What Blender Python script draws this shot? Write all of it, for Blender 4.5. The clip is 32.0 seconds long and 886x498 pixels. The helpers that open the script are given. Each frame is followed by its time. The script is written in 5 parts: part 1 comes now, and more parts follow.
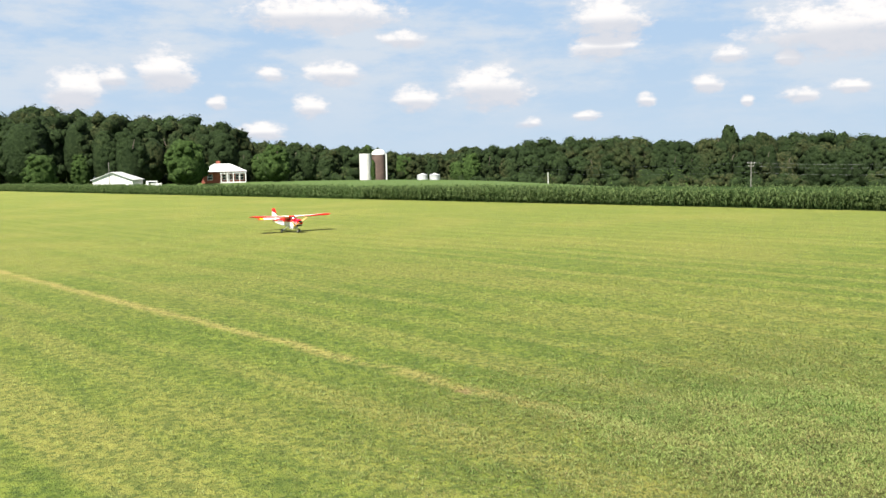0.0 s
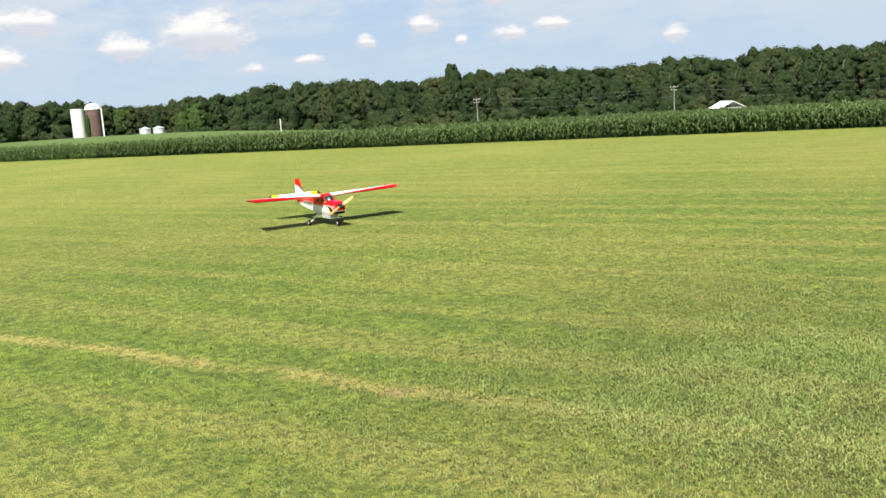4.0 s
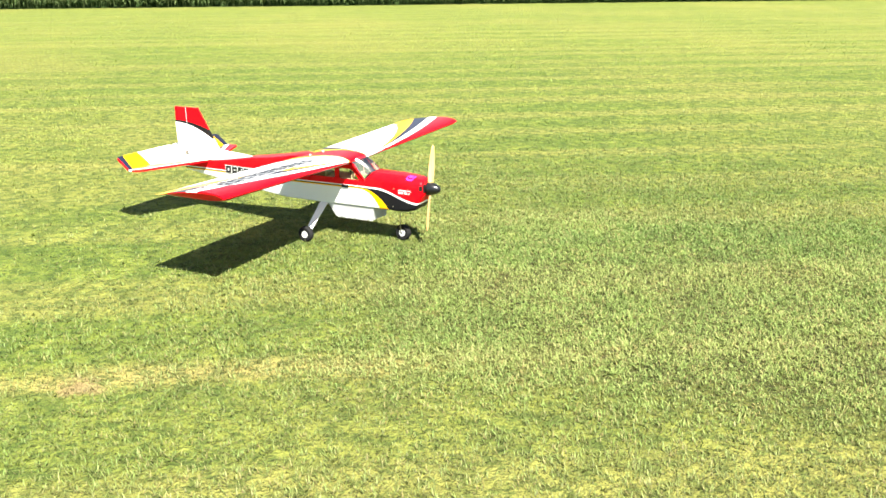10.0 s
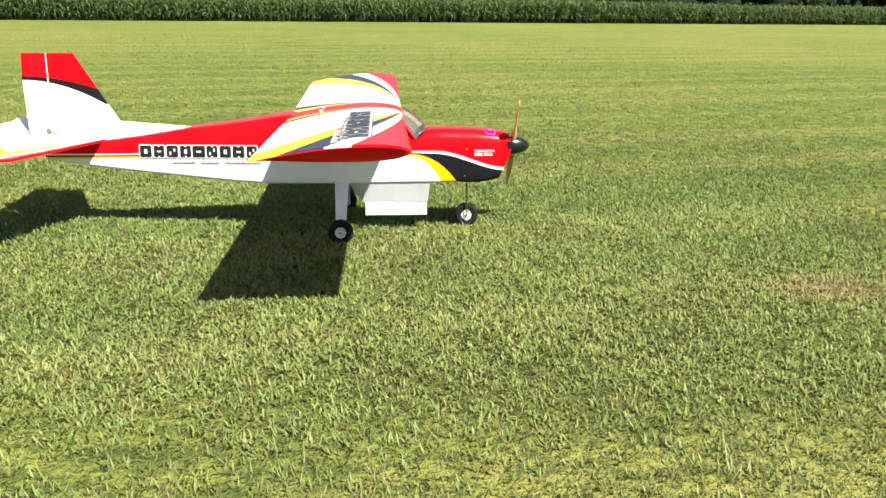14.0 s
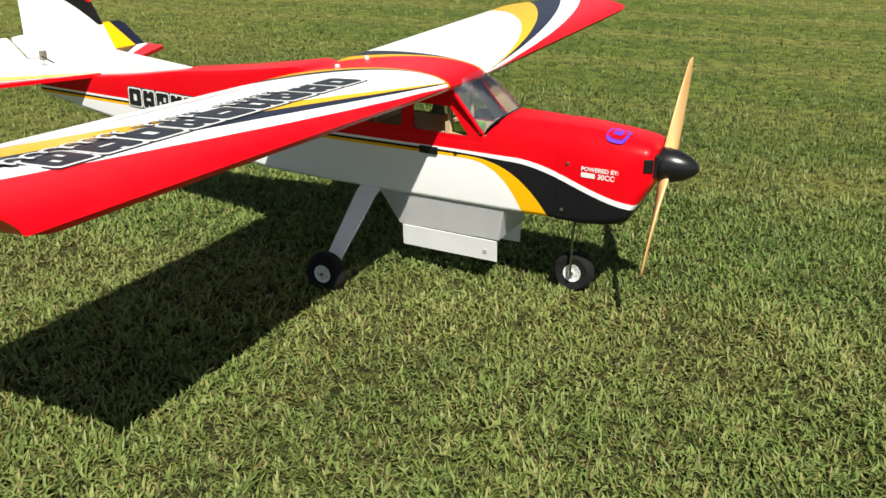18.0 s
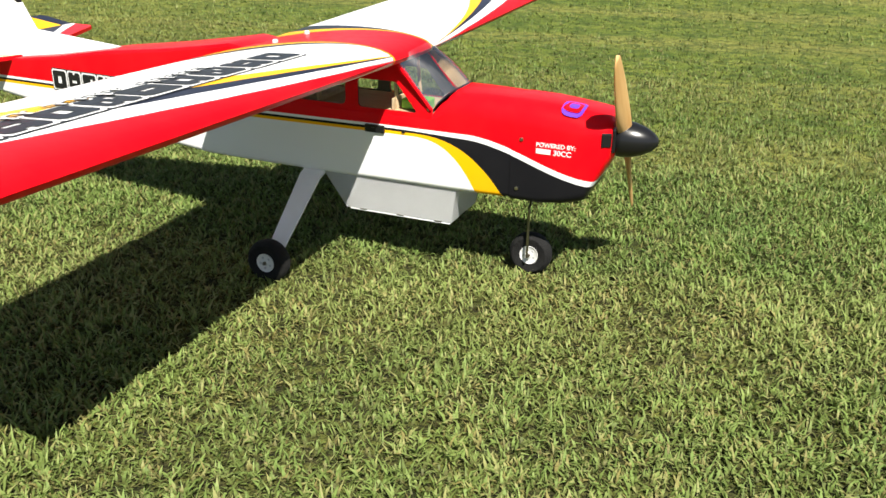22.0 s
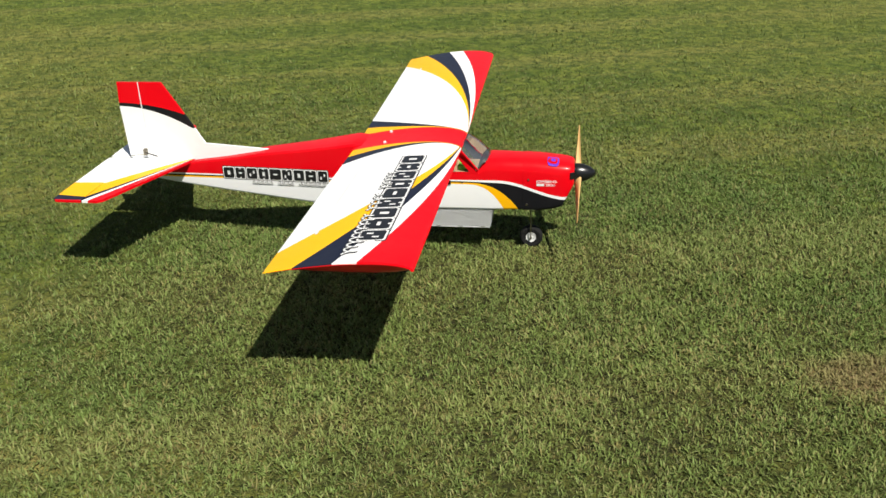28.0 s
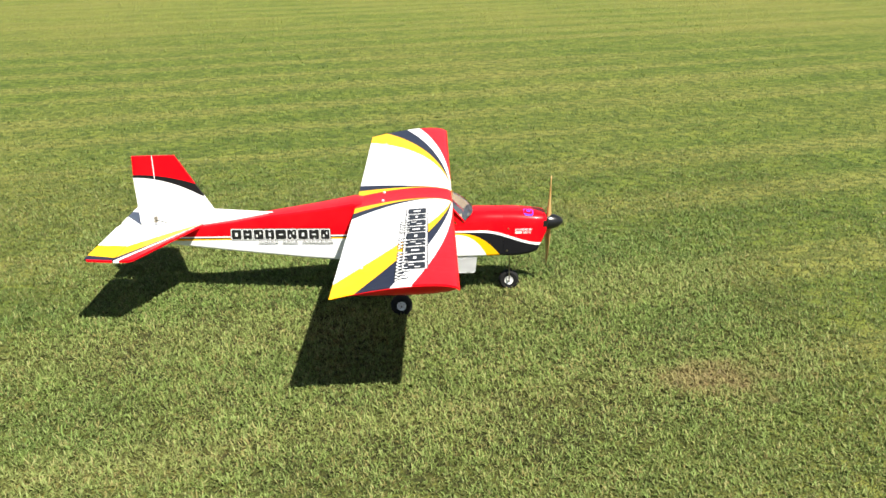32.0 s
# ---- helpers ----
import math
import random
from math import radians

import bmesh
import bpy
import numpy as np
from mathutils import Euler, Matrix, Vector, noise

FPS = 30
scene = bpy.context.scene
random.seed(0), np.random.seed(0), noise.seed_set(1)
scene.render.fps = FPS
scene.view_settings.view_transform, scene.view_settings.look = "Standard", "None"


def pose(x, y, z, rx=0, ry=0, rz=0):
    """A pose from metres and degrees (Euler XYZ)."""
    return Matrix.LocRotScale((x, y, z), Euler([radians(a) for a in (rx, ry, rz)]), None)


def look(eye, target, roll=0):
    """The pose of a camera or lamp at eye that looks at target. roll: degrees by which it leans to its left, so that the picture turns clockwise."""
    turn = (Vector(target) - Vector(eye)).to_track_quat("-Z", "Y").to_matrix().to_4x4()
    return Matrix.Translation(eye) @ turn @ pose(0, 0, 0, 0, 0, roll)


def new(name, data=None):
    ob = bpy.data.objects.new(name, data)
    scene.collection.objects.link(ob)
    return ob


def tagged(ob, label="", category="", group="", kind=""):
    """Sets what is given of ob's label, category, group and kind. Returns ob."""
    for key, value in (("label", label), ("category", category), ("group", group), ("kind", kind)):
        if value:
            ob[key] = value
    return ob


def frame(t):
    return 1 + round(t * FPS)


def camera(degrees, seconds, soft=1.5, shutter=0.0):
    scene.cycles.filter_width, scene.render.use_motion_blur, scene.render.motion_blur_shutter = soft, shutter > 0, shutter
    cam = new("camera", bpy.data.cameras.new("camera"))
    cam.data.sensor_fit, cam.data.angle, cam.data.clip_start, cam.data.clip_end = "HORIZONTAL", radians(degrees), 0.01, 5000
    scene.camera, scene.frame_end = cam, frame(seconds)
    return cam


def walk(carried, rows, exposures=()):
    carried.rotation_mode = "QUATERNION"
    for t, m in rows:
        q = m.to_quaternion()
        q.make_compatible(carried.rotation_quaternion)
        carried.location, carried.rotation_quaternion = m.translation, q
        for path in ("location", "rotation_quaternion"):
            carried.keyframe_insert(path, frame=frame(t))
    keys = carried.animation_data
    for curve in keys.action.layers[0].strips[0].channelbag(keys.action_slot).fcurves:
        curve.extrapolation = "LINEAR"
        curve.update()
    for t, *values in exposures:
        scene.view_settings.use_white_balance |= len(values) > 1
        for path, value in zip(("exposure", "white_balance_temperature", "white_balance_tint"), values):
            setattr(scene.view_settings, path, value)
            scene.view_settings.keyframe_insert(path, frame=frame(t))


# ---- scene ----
cam = camera(52.21, 32.0, soft=1.5)
PATH = [
    (0, (3.947, -5.199, 1.854), (2.1451, -4.3500, 1.6700), -1.11),
    (0.5, (3.617, -5.295, 1.851), (1.8611, -4.3581, 1.6556), -0.92),
    (1, (3.237, -5.281, 1.853), (1.4885, -4.3263, 1.6809), -0.73),
    (1.5, (2.871, -5.261, 1.822), (1.1596, -4.2451, 1.6267), -0.56),
    (2, (2.497, -5.240, 1.835), (0.8391, -4.1449, 1.6052), -1.11),
    (2.5, (2.165, -5.127, 1.835), (0.5795, -3.9395, 1.5579), -2.61),
    (3, (1.980, -5.119, 1.828), (0.4872, -3.8245, 1.5177), -2.79),
    (3.5, (1.859, -5.283, 1.831), (0.3828, -3.9718, 1.5157), -3.62),
    (5.5, (1.657, -5.422, 1.781), (0.2350, -4.0720, 1.3895), -3.69),
    (6, (1.503, -5.392, 1.746), (0.1538, -3.9669, 1.3609), -2.81),
    (6.5, (1.252, -5.366, 1.750), (0.0044, -3.8423, 1.4001), -3.15),
    (7, (0.972, -5.431, 1.723), (-0.1497, -3.8109, 1.3812), -2.74),
    (7.5, (0.643, -5.542, 1.718), (-0.3404, -3.8427, 1.3387), -2.94),
    (8, (0.338, -5.416, 1.678), (-0.4428, -3.6315, 1.2253), -3.01),
    (8.5, (0.073, -5.353, 1.662), (-0.5124, -3.4982, 1.1956), -1.84),
    (9, (-0.269, -5.233, 1.638), (-0.6700, -3.3432, 1.1198), -1.48),
    (9.5, (-0.482, -5.023, 1.601), (-0.8392, -3.1476, 1.0037), -0.28),
    (10, (-0.628, -4.782, 1.586), (-0.9827, -2.9181, 0.9666), -0.24),
    (10.5, (-0.737, -4.531, 1.607), (-0.9460, -2.6530, 0.9513), -0.77),
    (11, (-0.768, -4.359, 1.647), (-0.8331, -2.4781, 0.9694), -0.31),
    (11.5, (-0.698, -4.091, 1.587), (-0.6236, -2.2087, 0.9164), -1.00),
    (12, (-0.611, -3.855, 1.530), (-0.3793, -1.9916, 0.8430), 0.31),
    (12.5, (-0.381, -3.636, 1.099), (-0.1638, -1.7228, 0.5596), 2.38),
    (13, (-0.334, -3.549, 0.924), (-0.1082, -1.6422, 0.3651), 3.33),
    (13.5, (-0.339, -3.540, 0.869), (-0.1653, -1.6277, 0.3106), 2.20),
    (14, (-0.347, -3.537, 0.896), (-0.2079, -1.6134, 0.3545), 1.02),
    (14.5, (-0.347, -3.537, 0.908), (-0.2194, -1.6200, 0.3525), 1.06),
    (16.5, (0.056, -2.809, 1.052), (-0.3526, -1.0050, 0.2918), 5.18),
    (17, (0.231, -2.469, 1.081), (-0.3173, -0.7229, 0.2742), 6.37),
    (17.5, (0.380, -2.113, 1.038), (-0.2780, -0.3925, 0.2582), 4.91),
    (18, (0.538, -1.841, 0.877), (-0.2521, -0.1711, 0.1113), 1.70),
    (18.5, (0.576, -1.750, 0.732), (-0.2645, -0.0548, 0.0838), -1.31),
    (19, (0.581, -1.739, 0.671), (-0.2638, -0.0180, 0.0997), -0.58),
    (19.5, (0.582, -1.732, 0.657), (-0.2481, -0.0134, 0.0609), -0.10),
    (20, (0.579, -1.740, 0.653), (-0.2385, -0.0177, 0.0488), 0.33),
    (20.5, (0.573, -1.742, 0.660), (-0.2398, -0.0166, 0.0578), 0.70),
    (21, (0.566, -1.746, 0.662), (-0.2407, -0.0181, 0.0603), 1.18),
    (21.5, (0.550, -1.746, 0.662), (-0.2417, -0.0199, 0.0347), 1.42),
    (22, (0.505, -1.752, 0.835), (-0.1866, -0.0521, 0.0407), 1.41),
    (22.5, (0.424, -1.845, 1.190), (-0.1411, -0.2489, 0.1261), -0.79),
    (23, (0.326, -2.010, 1.482), (-0.2452, -0.4285, 0.3996), -0.46),
    (23.5, (0.290, -2.083, 1.570), (-0.2804, -0.4542, 0.5601), 2.15),
    (24, (0.271, -2.096, 1.553), (-0.2272, -0.4473, 0.5376), 2.73),
    (24.5, (0.224, -2.111, 1.527), (-0.1725, -0.4170, 0.5407), 3.61),
    (25, (0.214, -2.133, 1.523), (-0.1494, -0.4270, 0.5447), 2.95),
    (25.5, (0.209, -2.218, 1.522), (-0.0466, -0.5385, 0.4671), 1.98),
    (27.5, (0.095, -3.109, 1.605), (-0.0134, -1.3535, 0.6530), -0.88),
    (28, (0.147, -3.350, 1.634), (-0.1248, -1.5751, 0.7524), -1.55),
    (28.5, (0.167, -3.533, 1.640), (-0.1314, -1.7304, 0.8255), -1.95),
    (29, (0.116, -3.707, 1.642), (0.0298, -1.8809, 0.8315), -1.84),
    (29.5, (0.055, -3.836, 1.642), (0.0106, -1.9977, 0.8565), -2.06),
    (30, (0.067, -3.900, 1.665), (-0.0780, -2.0356, 0.9553), -1.97),
    (30.5, (0.071, -3.890, 1.663), (-0.1069, -2.0246, 0.9637), -2.21),
    (31, (0.041, -3.880, 1.658), (-0.1253, -2.0165, 0.9520), -1.98),
    (31.5, (0.030, -3.870, 1.652), (-0.0915, -2.0058, 0.9364), -1.16),
    (32, (0.070, -3.856, 1.629), (0.0917, -1.9771, 0.9453), -0.72),
]
EXPOSURE = [(0, 1.41), (1, 1.47), (2, 1.24), (3, 1.34), (3.5, 1.36), (6, 1.54), (7, 1.51), (8, 1.53), (9, 1.82), (10, 2.09), (11, 1.74), (12, 1.62), (13, 1.43), (14.5, 1.54), (16.5, 0.52), (18, 0.62), (19, 0.98), (20, 1.10), (21, 1.11), (22, 1.04), (23, 0.0), (25.5, -0.04), (27.5, 0.3), (28, 0.42), (29, 1.1), (30, 1.52), (31, 1.4), (32, 1.19)]
walk(cam, [(t, look(eye, target, roll)) for t, eye, target, roll in PATH], EXPOSURE)


# ---------------------------------------------------------------- node helpers
class Nodes:
    """Small arithmetic on shader sockets."""

    def __init__(self, tree):
        self.tree = tree
        self.n, self.l = tree.nodes, tree.links

    def put(self, socket, v):
        if isinstance(v, bpy.types.NodeSocket):
            self.l.new(v, socket)
        else:
            socket.default_value = v

    def m(self, op, a, b=0.0, c=0.0):
        node = self.n.new("ShaderNodeMath")
        node.operation = op
        for s, v in zip(node.inputs, (a, b, c)):
            self.put(s, v)
        return node.outputs[0]

    def mix(self, f, a, b):
        node = self.n.new("ShaderNodeMix")
        node.data_type = "RGBA"
        self.put(node.inputs[0], f)
        for s, v in ((node.inputs[6], a), (node.inputs[7], b)):
            self.put(s, v if isinstance(v, bpy.types.NodeSocket) else (*v, 1.0)[:4])
        return node.outputs[2]

    def step(self, a, lo, hi):
        node = self.n.new("ShaderNodeMapRange")
        node.interpolation_type = "SMOOTHSTEP"
        for s, v in zip(node.inputs, (a, lo, hi, 0.0, 1.0)):
            self.put(s, v)
        return node.outputs[0]

    def noise(self, vec, scale, detail=3.0, rough=0.55, col=False):
        node = self.n.new("ShaderNodeTexNoise")
        if vec is not None:
            self.l.new(vec, node.inputs["Vector"])
        node.inputs["Scale"].default_value = scale
        node.inputs["Detail"].default_value = detail
        node.inputs["Roughness"].default_value = rough
        return node.outputs["Color" if col else "Fac"]

    def coords(self, which="Object"):
        return self.n.new("ShaderNodeTexCoord").outputs[which]

    def place(self):
        return self.n.new("ShaderNodeNewGeometry").outputs["Position"]

    def split(self, vec):
        node = self.n.new("ShaderNodeSeparateXYZ")
        self.l.new(vec, node.inputs[0])
        return node.outputs[0], node.outputs[1], node.outputs[2]

    def join(self, x, y, z):
        node = self.n.new("ShaderNodeCombineXYZ")
        for s, v in zip(node.inputs, (x, y, z)):
            self.put(s, v)
        return node.outputs[0]

    def scaled(self, vec, sx, sy, sz, rz=0.0):
        node = self.n.new("ShaderNodeMapping")
        self.l.new(vec, node.inputs[0])
        node.inputs["Rotation"].default_value = (0, 0, rz)
        node.inputs["Scale"].default_value = (sx, sy, sz)
        return node.outputs[0]


def material(name, rough=0.5, metal=0.0, spec=0.5):
    mat = bpy.data.materials.new(name)
    mat.use_nodes = True
    k = Nodes(mat.node_tree)
    p = k.n["Principled BSDF"]
    p.inputs["Roughness"].default_value = rough
    p.inputs["Metallic"].default_value = metal
    p.inputs["Specular IOR Level"].default_value = spec
    return mat, k, p


def bump(k, p, height, strength, distance):
    node = k.n.new("ShaderNodeBump")
    node.inputs["Strength"].default_value = strength
    node.inputs["Distance"].default_value = distance
    k.l.new(height, node.inputs["Height"])
    k.l.new(node.outputs[0], p.inputs["Normal"])


# ---------------------------------------------------------------- sky and sun
SUN_WAY = Vector((0.206, -0.275, 0.475)).normalized()
world = bpy.data.worlds.new("world")
scene.world = world
world.use_nodes = True


def build_sky():
    k = Nodes(world.node_tree)
    bg = k.n["Background"]
    sky = k.n.new("ShaderNodeTexSky")
    sky.sky_type, sky.sun_disc = "NISHITA", False
    sky.sun_elevation, sky.sun_rotation = radians(54), radians(143)
    sky.altitude, sky.air_density, sky.dust_density, sky.ozone_density = 30, 1.0, 0.5, 1.6
    vec = k.coords("Generated")
    x, y, z = k.split(vec)
    # bearing counted from 135 degrees, so that its seam lies out of view
    c, s = math.cos(radians(135)), math.sin(radians(135))
    ax = k.m("ADD", k.m("MULTIPLY", x, c), k.m("MULTIPLY", y, s))
    ay = k.m("SUBTRACT", k.m("MULTIPLY", y, c), k.m("MULTIPLY", x, s))
    az = k.m("ADD", k.m("MULTIPLY", k.m("ARCTAN2", ay, ax), 57.29578), 135.0)
    el = k.m("MULTIPLY", k.m("ARCSINE", z), 57.29578)
    flat = k.join(az, k.m("MULTIPLY", el, 1.9), 0.0)
    big = k.m("SUBTRACT", k.noise(flat, 0.55, 5, 0.6), 0.5)
    fine = k.m("SUBTRACT", k.noise(flat, 1.5, 4, 0.62), 0.5)
    best = under = None
    for a, b, w, h in CLOUDS:
        w, h = w * 1.18, h * 1.3
        dx = k.m("MULTIPLY", k.m("SUBTRACT", az, a), 1.0 / w)
        low = k.m("SUBTRACT", el, b - 0.35 * h)
        # flat bases, rounded tops
        dy = k.m("MAXIMUM", k.m("MULTIPLY", low, 0.75 / h), k.m("MULTIPLY", low, -0.85 / h))
        e = k.m("SUBTRACT", 1.0, k.m("ADD", k.m("MULTIPLY", dx, dx), k.m("MULTIPLY", dy, dy)))
        best = e if best is None else k.m("MAXIMUM", best, e)
        sunk = k.m("MULTIPLY", k.m("MAXIMUM", k.m("ADD", e, 0.25), 0.0), k.m("SUBTRACT", 0.25, k.m("MULTIPLY", low, 1.6 / h)))
        under = sunk if under is None else k.m("MAXIMUM", under, sunk)
    ragged = k.m("ADD", k.m("ADD", best, k.m("MULTIPLY", big, 2.5)), k.m("MULTIPLY", fine, 1.0))
    puff = k.m("MULTIPLY", k.step(ragged, -0.10, 0.80), 0.95)
    # thin high cloud and haze
    wide = k.join(k.m("MULTIPLY", az, 0.05), k.m("MULTIPLY", el, 0.16), 0.0)
    veil = k.step(k.noise(wide, 2.2, 6, 0.62), 0.38, 0.60)
    veil = k.m("MULTIPLY", veil, k.m("MULTIPLY", k.step(el, -1.0, 7.0), k.m("SUBTRACT", 1.0, k.m("MULTIPLY", k.step(el, 12.0, 30.0), 0.7))))
    haze = k.m("SUBTRACT", 1.0, k.step(el, -3.0, 14.0))
    clear = k.mix(haze, (2.75, 3.95, 5.55), (3.75, 4.60, 5.45))
    upper = k.mix(0.5, sky.outputs[0], (0.0, 0.0, 0.0))
    base = k.mix(k.step(el, 10.0, 24.0), clear, upper)
    base = k.mix(k.m("MULTIPLY", veil, 0.85), base, (4.55, 4.95, 5.45))
    lit = k.mix(k.step(ragged, 0.1, 1.1), (4.80, 5.04, 5.52), (6.88, 6.64, 6.48))
    lit = k.mix(k.m("MULTIPLY", k.step(under, 0.0, 0.85), 0.8), lit, (4.24, 4.40, 4.88))
    base = k.mix(puff, base, lit)
    k.l.new(base, bg.inputs[0])
    bg.inputs[1].default_value = 0.0585


CLOUDS = [
    (176.5, 5.3, 1.6, 1.0), (174.3, 5.7, 0.9, 0.5), (171.4, 6.4, 1.8, 1.0), (168.5, 4.2, 0.6, 0.35),
    (165.9, 2.5, 1.3, 0.5), (165.1, 5.9, 0.9, 0.4), (161.2, 6.1, 1.8, 0.6), (162.8, 4.0, 1.1, 0.6),
    (156.3, 4.4, 1.4, 0.6), (151.6, 5.4, 2.5, 1.1), (149.3, 2.65, 0.9, 0.28), (145.6, 3.0, 0.9, 0.25),
    (157.0, 8.0, 1.6, 0.4), (162.1, 9.8, 5.0, 0.9), (144.3, 9.2, 2.7, 1.05), (144.5, 7.4, 2.1, 0.7),
    (130.5, 8.2, 5.4, 1.4), (137.2, 6.4, 1.1, 0.38), (133.9, 6.1, 0.9, 0.4), (138.5, 4.8, 1.0, 0.45),
    (142.1, 3.9, 0.6, 0.32), (133.3, 3.9, 1.1, 0.38), (130.5, 4.2, 1.2, 0.3), (136.2, 3.6, 0.4, 0.25), (123.3, 3.1, 0.75, 0.4),
]
build_sky()

sun = new("sun", bpy.data.lights.new("sun", "SUN"))
sun.data.energy, sun.data.angle, sun.data.color = 4.8, radians(0.55), (1.0, 0.95, 0.86)
sun.matrix_world = look((0, 0, 50), Vector((0, 0, 50)) - SUN_WAY)


# ---------------------------------------------------------------- the lie of the land
EDGE_ANGLE = math.atan(0.325)
EDGE_DIR = np.array([math.cos(EDGE_ANGLE), math.sin(EDGE_ANGLE)])
EDGE_OUT = np.array([-EDGE_DIR[1], EDGE_DIR[0]])
EDGE_START = np.array([0.0, 27.5])
CROP = 0.37  # the maize stands low: share of a full-grown plant


def soft_ramp(u, w):
    return w * np.logaddexp(0.0, u / w)


def far_z(x, y):
    """Height of the farmland beyond the crop."""
    u = -0.309 * x + 0.951 * y
    t = np.clip((u - 100.0) / 28.0, 0.0, 1.0)
    left = np.clip((-x - 110.0) / 110.0, 0.0, 1.0) * np.clip((240.0 - u) / 90.0, 0.0, 1.0)
    left = left * left * (3 - 2 * left)
    rise = left * 1.3 * t * t * (3 - 2 * t) - (1 - left) * 0.03 * (soft_ramp(u - 82.0, 4.0) - soft_ramp(u - 420.0, 30.0))
    return -0.042 * soft_ramp(u - 8.0, 2.0) + 0.042 * soft_ramp(u - 80.0, 2.0) + rise - 0.012 * soft_ramp(-x - 250.0, 15.0)


def ground_z(x, y):
    """Height of the soil: a flat field as far as the maize, falling gently beyond it."""
    u = -0.309 * x + 0.951 * y
    t = np.clip((np.hypot(x, y) - 120.0) / 90.0, 0.0, 1.0)
    t = t * t * (3 - 2 * t)
    return -0.03 * soft_ramp(u - 30.0, 2.0) * (1 - t) + far_z(x, y) * t


def by_bearing(az, far):
    a = radians(az)
    x, y = -1 + far * math.cos(a), -2 + far * math.sin(a)
    return x, y, float(far_z(x, y))


# ---------------------------------------------------------------- mesh helpers
def mesh_of(name, verts, faces, mats=(), smooth=False, index=None):
    me = bpy.data.meshes.new(name)
    me.from_pydata([tuple(v) for v in verts], [], [tuple(f) for f in faces])
    for m in mats:
        me.materials.append(m)
    if index is not None:
        me.polygons.foreach_set("material_index", list(index))
    me.polygons.foreach_set("use_smooth", [smooth] * len(me.polygons))
    me.update()
    return me


def quick_mesh(name, verts, faces, mat, smooth=False):
    """A large mesh from arrays; all faces with the same number of corners."""
    me = bpy.data.meshes.new(name)
    nf, nc = faces.shape
    if smooth:
        # weld corners that meet, so that the shading runs on
        _, first, same = np.unique(np.round(verts, 4), axis=0, return_index=True, return_inverse=True)
        verts, faces = np.asarray(verts)[first], same.reshape(-1)[faces]
    me.vertices.add(len(verts))
    me.vertices.foreach_set("co", np.asarray(verts, np.float32).ravel())
    me.loops.add(nf * nc)
    me.loops.foreach_set("vertex_index", faces.astype(np.int32).ravel())
    me.polygons.add(nf)
    me.polygons.foreach_set("loop_start", np.arange(0, nf * nc, nc, dtype=np.int32))
    me.polygons.foreach_set("use_smooth", np.full(nf, smooth))
    me.materials.append(mat)
    me.update(calc_edges=True)
    return me


def part(name, geo, mat, parent, label="", smooth=False):
    """Links a bmesh or (verts, faces) as one mesh object under a thing or a part."""
    if isinstance(geo, bmesh.types.BMesh):
        bmesh.ops.recalc_face_normals(geo, faces=geo.faces)
        me = bpy.data.meshes.new(name)
        geo.to_mesh(me)
        geo.free()
        me.materials.append(mat)
        me.polygons.foreach_set("use_smooth", [smooth] * len(me.polygons))
    else:
        me = mesh_of(name, geo[0], geo[1], [mat], smooth)
    if smooth:
        me.set_sharp_from_angle(angle=radians(38))
    ob = new(name, me)
    ob.parent = parent
    if label:
        ob["label"] = label
    return ob


def thing(name, label, category, at=(0, 0, 0), turn=0.0, group="", kind=""):
    ob = new(name)
    ob.matrix_world = pose(*at, 0, 0, turn)
    return tagged(ob, label, category, group, kind)


def bm_box(x0, x1, y0, y1, z0, z1, bev=0.0, bm=None):
    own = bm is None
    bm = bm or bmesh.new()
    made = bmesh.ops.create_cube(bm, size=1.0)["verts"]
    for v in made:
        v.co = Vector((x0 + (v.co.x + 0.5) * (x1 - x0), y0 + (v.co.y + 0.5) * (y1 - y0), z0 + (v.co.z + 0.5) * (z1 - z0)))
    if bev and own:
        bmesh.ops.bevel(bm, geom=bm.edges[:], offset=bev, segments=2, affect="EDGES", profile=0.5)
    return bm


def tube(points, radii, sides=10, closed_ends=True):
    """Verts and faces of a tube through points."""
    pts = [Vector(p) for p in points]
    if isinstance(radii, (int, float)):
        radii = [radii] * len(pts)
    verts, faces = [], []
    for i, p in enumerate(pts):
        d = (pts[min(i + 1, len(pts) - 1)] - pts[max(i - 1, 0)]).normalized()
        a = d.orthogonal().normalized() if i == 0 else (a - d * a.dot(d)).normalized()
        b = d.cross(a)
        for j in range(sides):
            t = 2 * math.pi * j / sides
            verts.append(p + (a * math.cos(t) + b * math.sin(t)) * radii[i])
    for i in range(len(pts) - 1):
        for j in range(sides):
            k = (j + 1) % sides
            faces.append((i * sides + j, i * sides + k, (i + 1) * sides + k, (i + 1) * sides + j))
    if closed_ends:
        faces.append(tuple(range(sides))[::-1])
        faces.append(tuple((len(pts) - 1) * sides + j for j in range(sides)))
    return verts, faces


